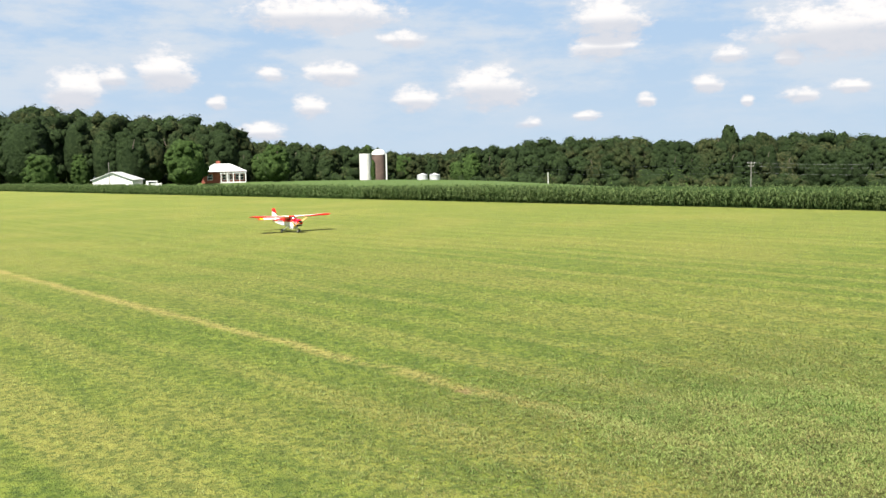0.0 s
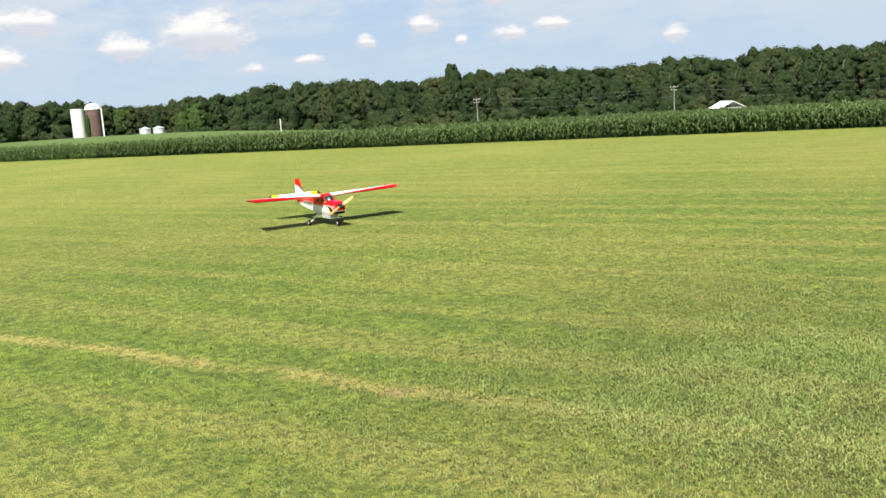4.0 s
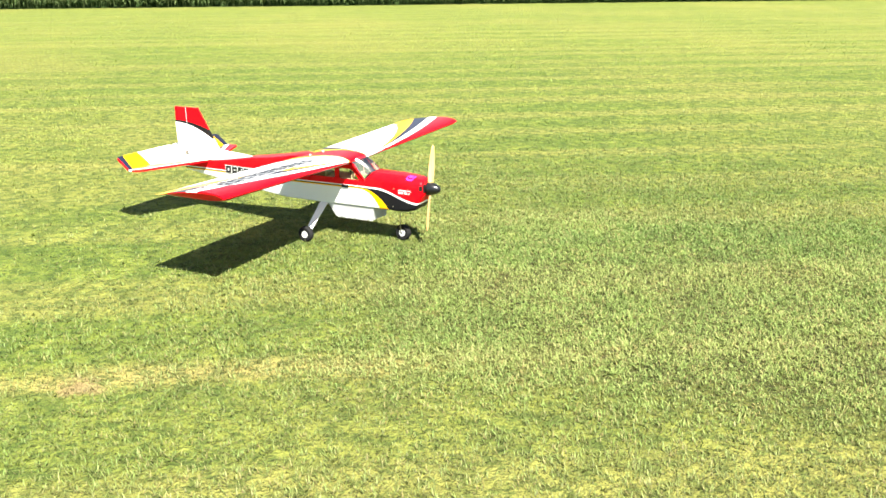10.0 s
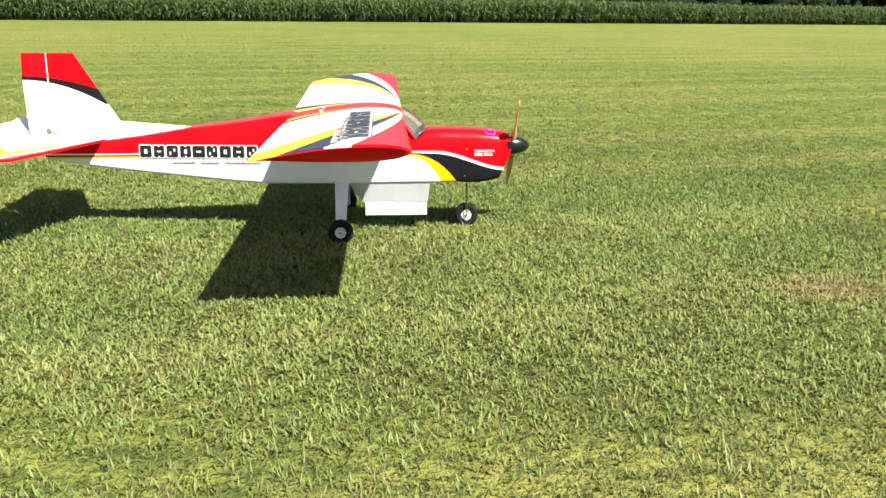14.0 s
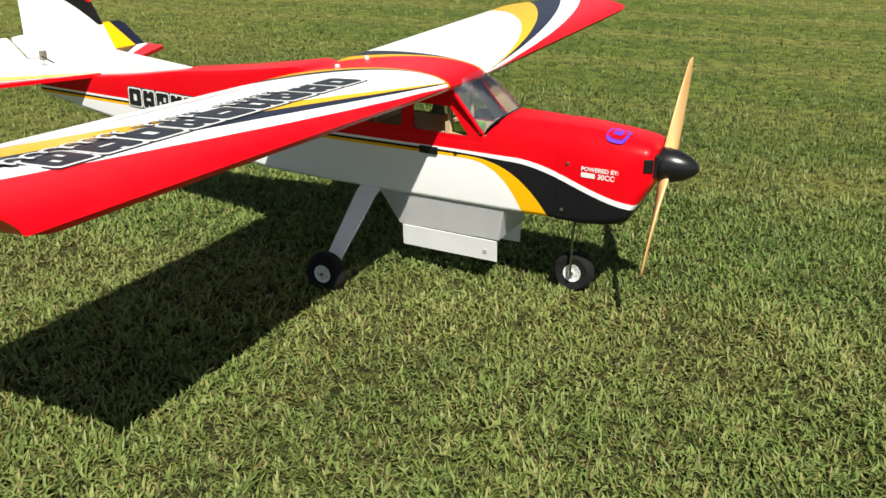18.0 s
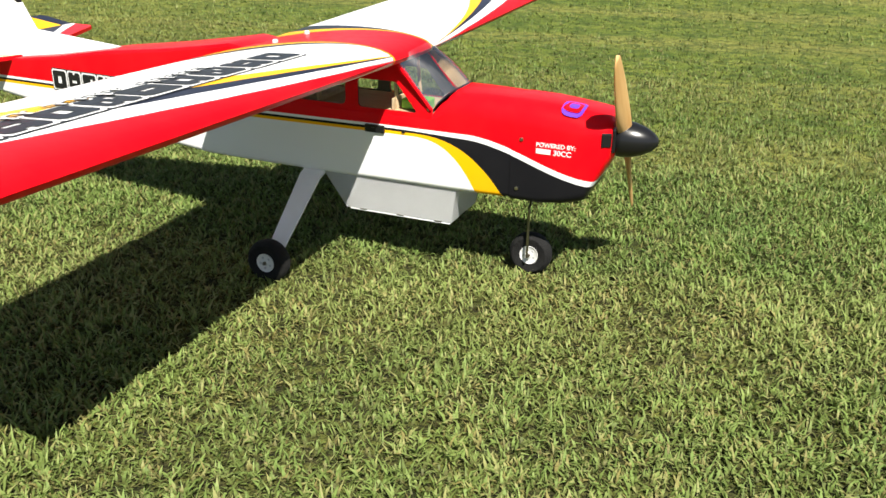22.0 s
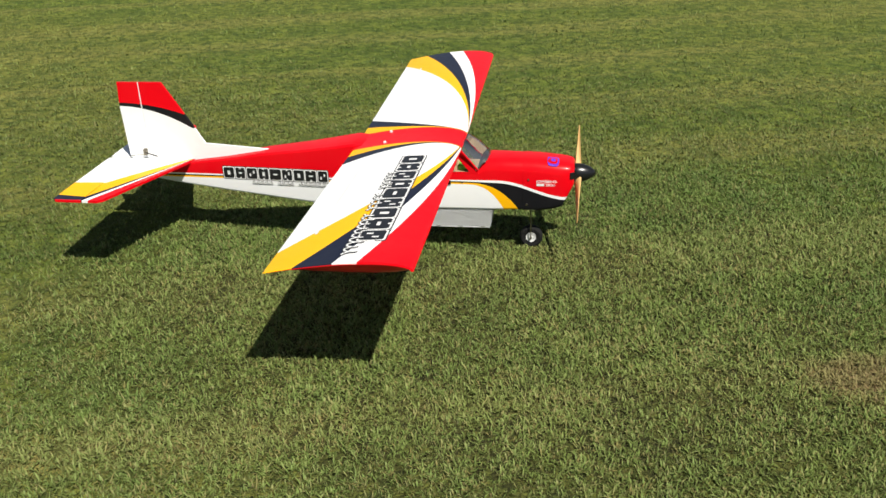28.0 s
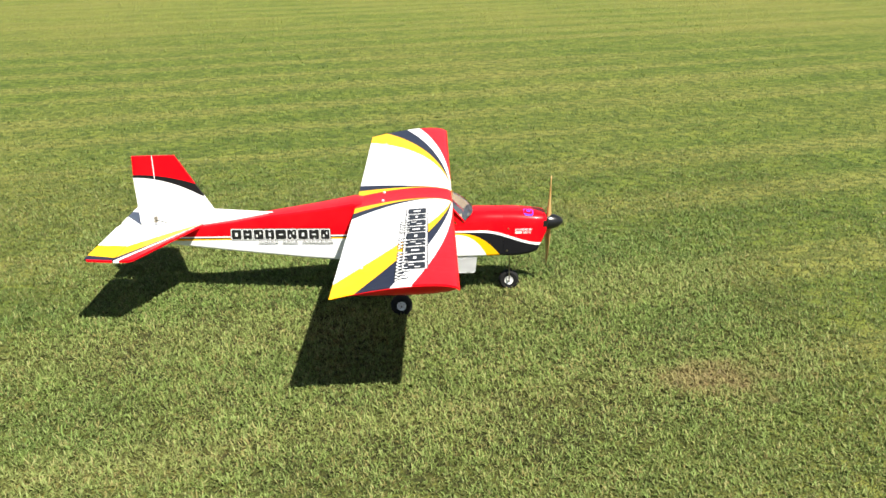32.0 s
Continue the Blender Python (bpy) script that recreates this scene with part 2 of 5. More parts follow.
def lathe(profile, sides=32, axis="z"):
    """A body turned about an axis from (radius, height) pairs."""
    verts, faces = [], []
    for r, h in profile:
        for j in range(sides):
            t = 2 * math.pi * j / sides
            a, b = max(r, 1e-4) * math.cos(t), max(r, 1e-4) * math.sin(t)
            verts.append({"z": (a, b, h), "y": (a, h, b), "x": (h, a, b)}[axis])
    for i in range(len(profile) - 1):
        for j in range(sides):
            k = (j + 1) % sides
            faces.append((i * sides + j, i * sides + k, (i + 1) * sides + k, (i + 1) * sides + j))
    faces.append(tuple(range(sides)))
    faces.append(tuple((len(profile) - 1) * sides + j for j in range(sides)))
    bm = bmesh.new()
    vs = [bm.verts.new(v) for v in verts]
    for f in faces:
        bm.faces.new([vs[i] for i in f])
    return bm


def loft(rings, caps=True):
    n = len(rings[0])
    verts = [p for ring in rings for p in ring]
    faces = []
    for i in range(len(rings) - 1):
        for j in range(n):
            k = (j + 1) % n
            faces.append((i * n + j, i * n + k, (i + 1) * n + k, (i + 1) * n + j))
    if caps:
        faces.append(tuple(range(n))[::-1])
        faces.append(tuple((len(rings) - 1) * n + j for j in range(n)))
    bm = bmesh.new()
    vs = [bm.verts.new(v) for v in verts]
    for f in faces:
        bm.faces.new([vs[i] for i in f])
    return bm


def sheet_with_holes(outline, holes, thick, to3d):
    """A flat panel with openings through it; to3d(u, v, w) places a point, w from 0 to thick."""
    from mathutils.geometry import delaunay_2d_cdt
    pts, edges = [], []
    for loop in (outline, *holes):
        base = len(pts)
        pts += [Vector(p) for p in loop]
        edges += [(base + i, base + (i + 1) % len(loop)) for i in range(len(loop))]
    out = delaunay_2d_cdt(pts, edges, [], 0, 1e-7)
    vs, fs = out[0], out[2]

    def inside(p, loop):
        hit = False
        for i in range(len(loop)):
            (x1, y1), (x2, y2) = loop[i], loop[i - 1]
            if (y1 > p[1]) != (y2 > p[1]) and p[0] < (x2 - x1) * (p[1] - y1) / (y2 - y1) + x1:
                hit = not hit
        return hit

    keep = []
    for f in fs:
        c = sum((vs[i] for i in f), Vector((0, 0))) / len(f)
        if inside(c, outline) and not any(inside(c, h) for h in holes):
            keep.append(f)
    bm = bmesh.new()
    front = [bm.verts.new(to3d(v.x, v.y, thick)) for v in vs]
    back = [bm.verts.new(to3d(v.x, v.y, 0)) for v in vs]
    count = {}
    for f in keep:
        bm.faces.new([front[i] for i in f])
        bm.faces.new([back[i] for i in reversed(f)])
        for i in range(len(f)):
            a, b = f[i], f[(i + 1) % len(f)]
            count[(a, b)] = count.get((a, b), 0) + 1
    for a, b in count:
        if (b, a) not in count:
            bm.faces.new([front[b], front[a], back[a], back[b]])
    for v in [v for v in bm.verts if not v.link_faces]:
        bm.verts.remove(v)
    return bm


# ---------------------------------------------------------------- materials
RED, WHITE, BLACK, YELLOW, NAVY = (0.70, 0.002, 0.008), (0.84, 0.845, 0.845), (0.010, 0.010, 0.012), (0.92, 0.46, 0.004), (0.012, 0.015, 0.032)


def film_finish(k, p, colour, vec):
    """Shrunk plastic covering: glossy, faintly uneven."""
    tone = k.noise(vec, 9.0, 3)
    k.l.new(k.mix(k.m("MULTIPLY", k.step(tone, 0.35, 0.8), 0.012), colour, (0.35, 0.33, 0.30)), p.inputs["Base Color"])
    p.inputs["Coat Weight"].default_value = 0.05
    p.inputs["Coat Roughness"].default_value = 0.12
    p.inputs["Specular IOR Level"].default_value = 0.09
    k.l.new(k.m("ADD", k.m("MULTIPLY", k.noise(vec, 40.0, 2), 0.12), 0.26), p.inputs["Roughness"])
    bump(k, p, k.noise(vec, 22.0, 2), 0.12, 0.004)


def covering(name, colour):
    mat, k, p = material(name)
    node = k.n.new("ShaderNodeRGB")
    node.outputs[0].default_value = (*colour, 1)
    film_finish(k, p, node.outputs[0], k.coords())
    return mat


def body_livery():
    mat, k, p = material("fuselage_covering")
    vec = k.coords()
    x, y, z = k.split(vec)
    # the stripe along the side, drooping towards the nose
    line = k.m("ADD", 0.317, k.m("MULTIPLY", k.m("MINIMUM", k.m("ADD", x, 0.3), 0.0), 0.0115))
    top = k.m("SUBTRACT", line, k.m("MULTIPLY", k.step(x, -0.13, 0.15), 0.066))
    wide = k.m("ADD", 0.006, k.m("MULTIPLY", k.step(x, -0.3, -0.05), 0.006))
    under = k.m("SUBTRACT", top, wide)
    out_bow = k.m("MULTIPLY", k.m("POWER", k.m("MAXIMUM", k.m("ADD", x, 0.25), 0.0), 2.57), 6.49)
    in_bow = k.m("MULTIPLY", k.m("POWER", k.m("MAXIMUM", k.m("ADD", x, 0.26), 0.0), 2.78), 18.3)
    outer = k.m("SUBTRACT", k.m("SUBTRACT", line, 0.0115), out_bow)
    inner = k.m("SUBTRACT", k.m("SUBTRACT", line, 0.018), in_bow)

    def over(a, b):
        return k.step(k.m("SUBTRACT", a, b), -0.0006, 0.0006)

    col = k.mix(over(z, inner), WHITE, YELLOW)
    col = k.mix(over(z, outer), col, BLACK)
    col = k.mix(over(z, under), col, WHITE)
    col = k.mix(over(z, top), col, RED)
    film_finish(k, p, col, vec)
    return mat


def wing_livery():
    mat, k, p = material("wing_covering")
    vec = k.coords()
    x, y, z = k.split(vec)
    a = k.m("ABSOLUTE", y)
    s = k.m("MULTIPLY", a, 1 / 1.215)
    u = k.m("MULTIPLY", k.m("SUBTRACT", -0.258, x), 1 / 0.43)

    def over(p_, q_):
        return k.step(k.m("SUBTRACT", p_, q_), -0.0025, 0.0025)

    def sweep(size, power):
        return k.m("MULTIPLY", k.m("POWER", s, power), size)

    col = k.mix(over(u, sweep(0.365, 2.45)), RED, WHITE)
    col = k.mix(over(u, sweep(0.53, 1.88)), col, NAVY)
    col = k.mix(over(u, sweep(0.80, 1.88)), col, YELLOW)
    col = k.mix(over(u, sweep(1.27, 2.0)), col, WHITE)
    aft = k.m("MAXIMUM", k.m("MULTIPLY", k.m("SUBTRACT", u, 0.1), 1 / 0.9), 0.0)
    # the centre band is shifted off the middle to fit the camera's view
    mid = k.m("ABSOLUTE", k.m("ADD", y, k.m("ADD", 0.020, k.m("MULTIPLY", k.m("SUBTRACT", 1.0, u), 0.032))))
    for base, power, grow, tone in ((0.097, 1.6, 0.170, NAVY), (0.094, 1.9, 0.086, YELLOW), (0.090, 1.0, 0.004, RED)):
        col = k.mix(over(k.m("ADD", base, k.m("MULTIPLY", k.m("POWER", aft, power), grow)), mid), col, tone)
    # red bevel under the tips
    nz = k.split(k.n.new("ShaderNodeNewGeometry").outputs["Normal"])[2]
    col = k.mix(k.m("MULTIPLY", k.step(a, 1.168, 1.171), k.m("SUBTRACT", 1.0, k.step(nz, 0.1, 0.35))), col, RED)
    film_finish(k, p, col, vec)
    return mat


def fin_livery():
    mat, k, p = material("fin_covering")
    vec = k.coords()
    x, y, z = k.split(vec)
    d = k.m("ADD", x, 1.683)
    dd = k.m("MULTIPLY", d, d)
    up = k.step(z, 0.489, 0.490)
    col = k.mix(k.m("MULTIPLY", up, k.step(k.m("ADD", k.m("SUBTRACT", z, 0.580), dd), -0.001, 0.001)), WHITE, BLACK)
    col = k.mix(k.m("MULTIPLY", up, k.step(k.m("ADD", k.m("SUBTRACT", z, 0.594), k.m("MULTIPLY", dd, 0.62)), -0.001, 0.001)), col, RED)
    film_finish(k, p, col, vec)
    return mat


def tail_livery():
    mat, k, p = material("tail_covering")
    vec = k.coords()
    x, y, z = k.split(vec)
    a = k.m("ABSOLUTE", y)
    lead = k.m("SUBTRACT", -1.385, k.m("MULTIPLY", a, 0.40))
    u = k.m("SUBTRACT", lead, x)

    def over(p_, q_):
        return k.step(k.m("SUBTRACT", p_, q_), -0.001, 0.001)

    s = k.m("MULTIPLY", a, 1 / 0.47)
    s2 = k.m("MULTIPLY", k.m("POWER", s, 1.1), k.m("ADD", 1.0, k.m("MULTIPLY", k.step(y, -0.01, 0.01), 0.65)))
    col = k.mix(over(u, k.m("ADD", 0.010, k.m("MULTIPLY", s2, 0.042))), RED, WHITE)
    col = k.mix(over(u, k.m("ADD", 0.011, k.m("MULTIPLY", s2, 0.065))), col, NAVY)
    col = k.mix(over(u, k.m("ADD", 0.012, k.m("MULTIPLY", s2, k.m("ADD", 0.090, k.m("MULTIPLY", k.step(y, -0.01, 0.01), 0.30))))), col, YELLOW)
    col = k.mix(over(u, k.m("ADD", 0.013, k.m("MULTIPLY", k.m("POWER", s, 0.8), 0.19))), col, WHITE)
    film_finish(k, p, col, vec)
    return mat


def elevator_livery():
    mat, k, p = material("elevator_covering")
    vec = k.coords()
    x, y, z = k.split(vec)
    a = k.m("ABSOLUTE", y)

    def over(p_, q_):
        return k.step(k.m("SUBTRACT", p_, q_), -0.001, 0.001)

    skew = k.m("ADD", a, k.m("MULTIPLY", x, 0.06))
    col = k.mix(over(skew, 0.285), WHITE, YELLOW)
    col = k.mix(over(k.m("SUBTRACT", a, k.m("MULTIPLY", x, 0.12)), k.m("SUBTRACT", 0.432, k.m("MULTIPLY", k.step(y, -0.01, 0.01), 0.028))), col, NAVY)
    col = k.mix(over(a, 0.463), col, RED)
    film_finish(k, p, col, vec)
    return mat


def plain(name, colour, rough=0.5, metal=0.0, vary=0.25, scale=12.0, grain=0.0, spec=0.5):
    mat, k, p = material(name, rough, metal, spec)
    vec = k.coords()
    f = k.step(k.noise(vec, scale, 4), 0.3, 0.75)
    dark = tuple(c * (1 - vary) for c in colour)
    k.l.new(k.mix(f, dark, colour), p.inputs["Base Color"])
    if grain:
        bump(k, p, k.noise(vec, scale * 6, 3), grain, 0.01)
    return mat


def wood_grain(name, a, b, scale, along=(1, 1, 1), rough=0.4):
    mat, k, p = material(name, rough)
    vec = k.scaled(k.coords(), *along)
    k.l.new(k.mix(k.step(k.noise(vec, scale, 5, 0.65), 0.3, 0.7), a, b), p.inputs["Base Color"])
    bump(k, p, k.noise(vec, scale * 2, 3), 0.1, 0.002)
    return mat


def glass(name, tint, rough=0.03, least=0.0):
    mat, k, p = material(name, rough)
    out = k.n["Material Output"]
    clear = k.n.new("ShaderNodeBsdfTransparent")
    clear.inputs[0].default_value = (*tint, 1)
    shine = k.n.new("ShaderNodeBsdfGlossy")
    shine.inputs["Roughness"].default_value = rough
    lw = k.n.new("ShaderNodeFresnel")
    lw.inputs[0].default_value = 1.48
    mix = k.n.new("ShaderNodeMixShader")
    k.l.new(k.m("MAXIMUM", lw.outputs[0], least), mix.inputs[0])
    k.l.new(clear.outputs[0], mix.inputs[1])
    k.l.new(shine.outputs[0], mix.inputs[2])
    k.l.new(mix.outputs[0], out.inputs[0])
    return mat


def turf_colour(k, vec, dry=0.66):
    """Mown lawn seen as a whole: clumps, drier patches, mowing lines."""
    along = k.scaled(k.scaled(vec, 1.0, 1.0, 1.0, -EDGE_ANGLE * 0.94), 0.05, 1.0, 1.0)
    x, y, z = k.split(along)
    wave = k.m("SINE", k.m("ADD", k.m("MULTIPLY", y, 6.6), k.m("MULTIPLY", k.noise(k.join(x, y, 0.0), 0.5, 2), 4.0)))
    lines = k.m("ADD", k.m("MULTIPLY", k.noise(k.join(x, y, 0.0), 1.6, 3, 0.6), 0.70), k.m("ADD", 0.125, k.m("MULTIPLY", wave, 0.065)))
    broad = k.noise(vec, 0.22, 3)
    clump = k.noise(vec, 3.0, 5, 0.68)
    speck = k.noise(vec, 15.0, 4, 0.75)
    g = k.mix(k.step(clump, 0.34, 0.68), (0.080, 0.126, 0.020), (0.152, 0.198, 0.034))
    fx, fy, fz = k.split(vec)
    out = k.m("SQRT", k.m("ADD", k.m("MULTIPLY", fx, fx), k.m("MULTIPLY", fy, fy)))
    g = k.mix(k.m("MULTIPLY", k.step(out, 5.0, 20.0), 0.30), g, (0.168, 0.190, 0.051))
    g = k.mix(k.m("MULTIPLY", k.step(lines, 0.43, 0.60), k.m("SUBTRACT", 0.60, k.m("MULTIPLY", k.step(out, 7.0, 22.0), 0.36))), g, (0.236, 0.234, 0.068))
    g = k.mix(k.m("MULTIPLY", k.step(broad, 0.42, 0.66), 0.42), g, (0.222, 0.216, 0.060))
    g = k.mix(k.m("MULTIPLY", k.step(speck, 0.52, 0.68), k.m("SUBTRACT", 0.42, k.m("MULTIPLY", k.step(out, 6.0, 15.0), 0.25))), g, (0.25, 0.270, 0.085))
    # one dry swath beside the strip
    rot = k.scaled(vec, 1.0, 1.0, 1.0, -radians(16.3))
    rx, ry, rz = k.split(rot)
    wob = k.m("MULTIPLY", k.m("SUBTRACT", k.noise(vec, 0.9, 3), 0.5), 0.34)
    off = k.m("ABSOLUTE", k.m("ADD", k.m("ADD", ry, 1.055), wob))
    swath = k.m("SUBTRACT", 1.0, k.step(off, 0.0, 0.17))
    swath = k.m("MULTIPLY", swath, k.step(k.noise(vec, 1.6, 3), 0.30, 0.46))
    swath = k.m("MULTIPLY", swath, k.m("SUBTRACT", 1.0, k.m("MULTIPLY", k.step(rx, -2.2, 0.4), 0.75)))
    g = k.mix(k.m("MULTIPLY", swath, dry), g, (0.36, 0.30, 0.115))
    return g


def scuffs(k, vec, col, share):
    """Small bare spots of reddish soil."""
    x, y, z = k.split(vec)
    for cx, cy, r in ((1.12, -0.86, 0.19), (-2.6, -1.95, 0.085)):
        dx, dy = k.m("SUBTRACT", x, cx), k.m("SUBTRACT", y, cy)
        dd = k.m("SQRT", k.m("ADD", k.m("MULTIPLY", k.m("MULTIPLY", dx, dx), 0.35), k.m("MULTIPLY", dy, dy)))
        dd = k.m("ADD", dd, k.m("MULTIPLY", k.m("SUBTRACT", k.noise(vec, 9.0, 4, 0.7), 0.5), 0.40))
        col = k.mix(k.m("MULTIPLY", k.m("SUBTRACT", 1.0, k.step(dd, r * 0.2, r)), share), col, (0.33, 0.225, 0.115))
    return col


def turf_soil():
    mat, k, p = material("turf", 0.9, 0.0, 0.2)
    vec = k.place()
    col = turf_colour(k, vec)
    x, y, z = k.split(vec)
    # shade in the gaps between the strip's near tufts, painted as dark thatch
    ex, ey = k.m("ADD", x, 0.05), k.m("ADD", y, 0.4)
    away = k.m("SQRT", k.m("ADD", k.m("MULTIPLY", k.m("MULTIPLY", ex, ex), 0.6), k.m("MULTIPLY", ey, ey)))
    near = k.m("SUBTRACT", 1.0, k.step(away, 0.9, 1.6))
    shaded_thatch = k.mix(k.noise(vec, 60.0, 3), (0.008, 0.010, 0.003), (0.045, 0.040, 0.015))
    gain = k.n.new("ShaderNodeMix")
    gain.data_type, gain.blend_type = "RGBA", "MULTIPLY"
    gain.inputs[0].default_value = 1.0
    k.l.new(col, gain.inputs[6])
    gain.inputs[7].default_value = (1.16, 1.10, 0.98, 1)
    fleck = k.m("MULTIPLY", k.m("SUBTRACT", 1.0, k.step(k.noise(vec, 12.0, 5, 0.78), 0.42, 0.53)), 0.72)
    tuft = k.m("MULTIPLY", k.m("SUBTRACT", 1.0, k.step(k.noise(vec, 5.5, 5, 0.72), 0.38, 0.52)), 0.50)
    # dark flecks fade out away from the strip, evened to suit the camera's view
    fleck_fade = k.m("SUBTRACT", 1.0, k.m("MULTIPLY", k.step(away, 6.0, 15.0), 0.75))
    col = k.mix(k.m("MULTIPLY", fleck_fade, k.m("MAXIMUM", fleck, tuft)), gain.outputs[2], (0.040, 0.072, 0.013))
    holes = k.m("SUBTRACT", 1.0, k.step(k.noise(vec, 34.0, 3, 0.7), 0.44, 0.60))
    col = k.mix(k.m("MULTIPLY", near, k.m("ADD", 0.42, k.m("MULTIPLY", holes, 0.48))), col, shaded_thatch)
    col = scuffs(k, vec, col, 0.6)
    # standing crops beyond the maize edge
    crop = k.mix(k.noise(vec, 0.9, 4, 0.7), (0.030, 0.058, 0.014), (0.110, 0.165, 0.045))
    out = k.m("SUBTRACT", k.m("SUBTRACT", y, 27.5), k.m("MULTIPLY", x, 0.325))
    col = k.mix(k.step(out, 0.15, 0.6), col, crop)
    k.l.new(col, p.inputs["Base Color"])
    h = k.m("ADD", k.noise(vec, 45.0, 3, 0.7), k.m("MULTIPLY", k.noise(vec, 9.0, 3), 0.8))
    bump(k, p, h, 0.9, 0.05)
    return mat


def turf_blade():
    mat, k, p = material("grass_blade", 0.55, 0.0, 0.18)
    vec = k.place()
    col = turf_colour(k, vec, 0.36)
    rnd = k.n.new("ShaderNodeNewGeometry").outputs["Random Per Island"]
    gain = k.n.new("ShaderNodeMix")
    gain.data_type, gain.blend_type = "RGBA", "MULTIPLY"
    gain.inputs[0].default_value = 1.0
    k.l.new(col, gain.inputs[6])
    gain.inputs[7].default_value = (1.70, 1.74, 1.66, 1)
    rnd = k.m("ADD", rnd, k.m("ADD", k.m("MULTIPLY", k.m("SUBTRACT", k.noise(vec, 3.5, 5, 0.72), 0.53), 1.25), k.m("MULTIPLY", k.m("SUBTRACT", k.noise(vec, 28.0, 2), 0.5), 0.7)))
    # each blade its own shade: dark, mid and pale green, straw, brown
    tone = k.mix(k.step(rnd, 0.0, 0.14), (0.030, 0.060, 0.022), (0.078, 0.136, 0.042))
    for at, shade in ((0.34, (0.155, 0.250, 0.075)), (0.58, (0.240, 0.318, 0.116)), (0.76, (0.325, 0.300, 0.145)), (0.92, (0.250, 0.175, 0.088))):
        tone = k.mix(k.step(rnd, at - 0.03, at + 0.03), tone, shade)
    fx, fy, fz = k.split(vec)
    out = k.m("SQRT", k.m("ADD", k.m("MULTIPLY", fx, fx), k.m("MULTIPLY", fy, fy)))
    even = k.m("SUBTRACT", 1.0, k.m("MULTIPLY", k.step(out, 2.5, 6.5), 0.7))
    col = k.mix(k.m("MULTIPLY", even, 0.60), gain.outputs[2], tone)
    col = scuffs(k, vec, col, 0.55)
    # straw-brown sheath at each root, darkened in colour to carry the shade there
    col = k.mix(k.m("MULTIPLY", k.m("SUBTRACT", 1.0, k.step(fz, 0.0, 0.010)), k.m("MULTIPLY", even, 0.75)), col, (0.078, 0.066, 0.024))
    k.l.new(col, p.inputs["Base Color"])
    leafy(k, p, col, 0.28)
    return mat


def leafy(k, p, col, share):
    """Light shining through thin leaves."""
    out = k.n["Material Output"]
    tr = k.n.new("ShaderNodeBsdfTranslucent")
    k.l.new(col, tr.inputs[0])
    mix = k.n.new("ShaderNodeMixShader")
    mix.inputs[0].default_value = share
    k.l.new(p.outputs[0], mix.inputs[1])
    k.l.new(tr.outputs[0], mix.inputs[2])
    k.l.new(mix.outputs[0], out.inputs[0])


def leaf_mat(name, a, b, c, scale=0.3, share=0.25, hue=None, rough_skin=False):
    mat, k, p = material(name, 0.85, 0.0, 0.08)
    rnd = k.n.new("ShaderNodeNewGeometry").outputs["Random Per Island"]
    each = k.n.new("ShaderNodeObjectInfo").outputs["Random"]
    col = k.mix(k.m("ADD", k.m("MULTIPLY", rnd, 0.25), 0.35) if rough_skin else rnd, a, b)
    col = k.mix(k.m("MULTIPLY", k.step(k.noise(k.place(), scale, 3), 0.4, 0.7), 0.6), col, c)
    if hue:
        # neighbouring trees differ: olive, bluish, yellowish
        where = k.place()
        col = k.mix(k.m("MULTIPLY", k.step(k.noise(where, 0.06, 2), 0.50, 0.62), 0.70), col, hue)
        col = k.mix(k.m("MULTIPLY", k.step(k.noise(k.scaled(where, 1.3, 0.8, 1.0, 0.7), 0.055, 2), 0.50, 0.62), 0.45), col, tuple(v * 0.55 for v in a))
    col = k.mix(k.m("MULTIPLY", each, 0.35), col, tuple(v * 0.75 for v in a))
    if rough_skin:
        # clusters of leaves on a closed crown; the gaps' shade is put into the colour
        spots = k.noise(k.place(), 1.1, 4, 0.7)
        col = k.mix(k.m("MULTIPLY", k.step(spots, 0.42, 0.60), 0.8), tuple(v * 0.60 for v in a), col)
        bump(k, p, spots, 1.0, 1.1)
    k.l.new(col, p.inputs["Base Color"])
    leafy(k, p, col, share)
    return mat


M_BODY, M_WING, M_FIN, M_TAIL, M_ELEV = body_livery(), wing_livery(), fin_livery(), tail_livery(), elevator_livery()
M_RED = covering("red_covering", RED)
M_INK = plain("black_vinyl", (0.012, 0.012, 0.014), 0.35, 0, 0.1)
M_RIM = plain("white_vinyl", (0.78, 0.78, 0.77), 0.35, 0, 0.05)
M_GREYINK = plain("grey_vinyl", (0.42, 0.43, 0.45), 0.35, 0, 0.1)
M_BADGE = plain("violet_vinyl", (0.16, 0.045, 0.55), 0.3, 0, 0.15)
M_BLACK = plain("black_plastic", (0.010, 0.010, 0.011), 0.28, 0, 0.2)
M_TYRE = plain("foam_rubber", (0.012, 0.012, 0.012), 0.85, 0, 0.4, 60, 0.4, 0.3)
M_HUB = plain("white_nylon", (0.70, 0.70, 0.69), 0.4, 0, 0.12)
M_STEEL = plain("steel_wire", (0.30, 0.27, 0.21), 0.35, 1.0, 0.3, 40)
M_BRASS = plain("screw_steel", (0.55, 0.50, 0.40), 0.3, 1.0, 0.2, 60)
M_PAINT = plain("white_enamel", (0.75, 0.76, 0.76), 0.38, 0, 0.08, 8)
M_LEG = plain("gear_enamel", (0.86, 0.87, 0.88), 0.25, 0, 0.06, 20)
M_PROP = wood_grain("beech", (0.60, 0.33, 0.12), (0.78, 0.50, 0.22), 30, (1, 1, 0.12), 0.3)
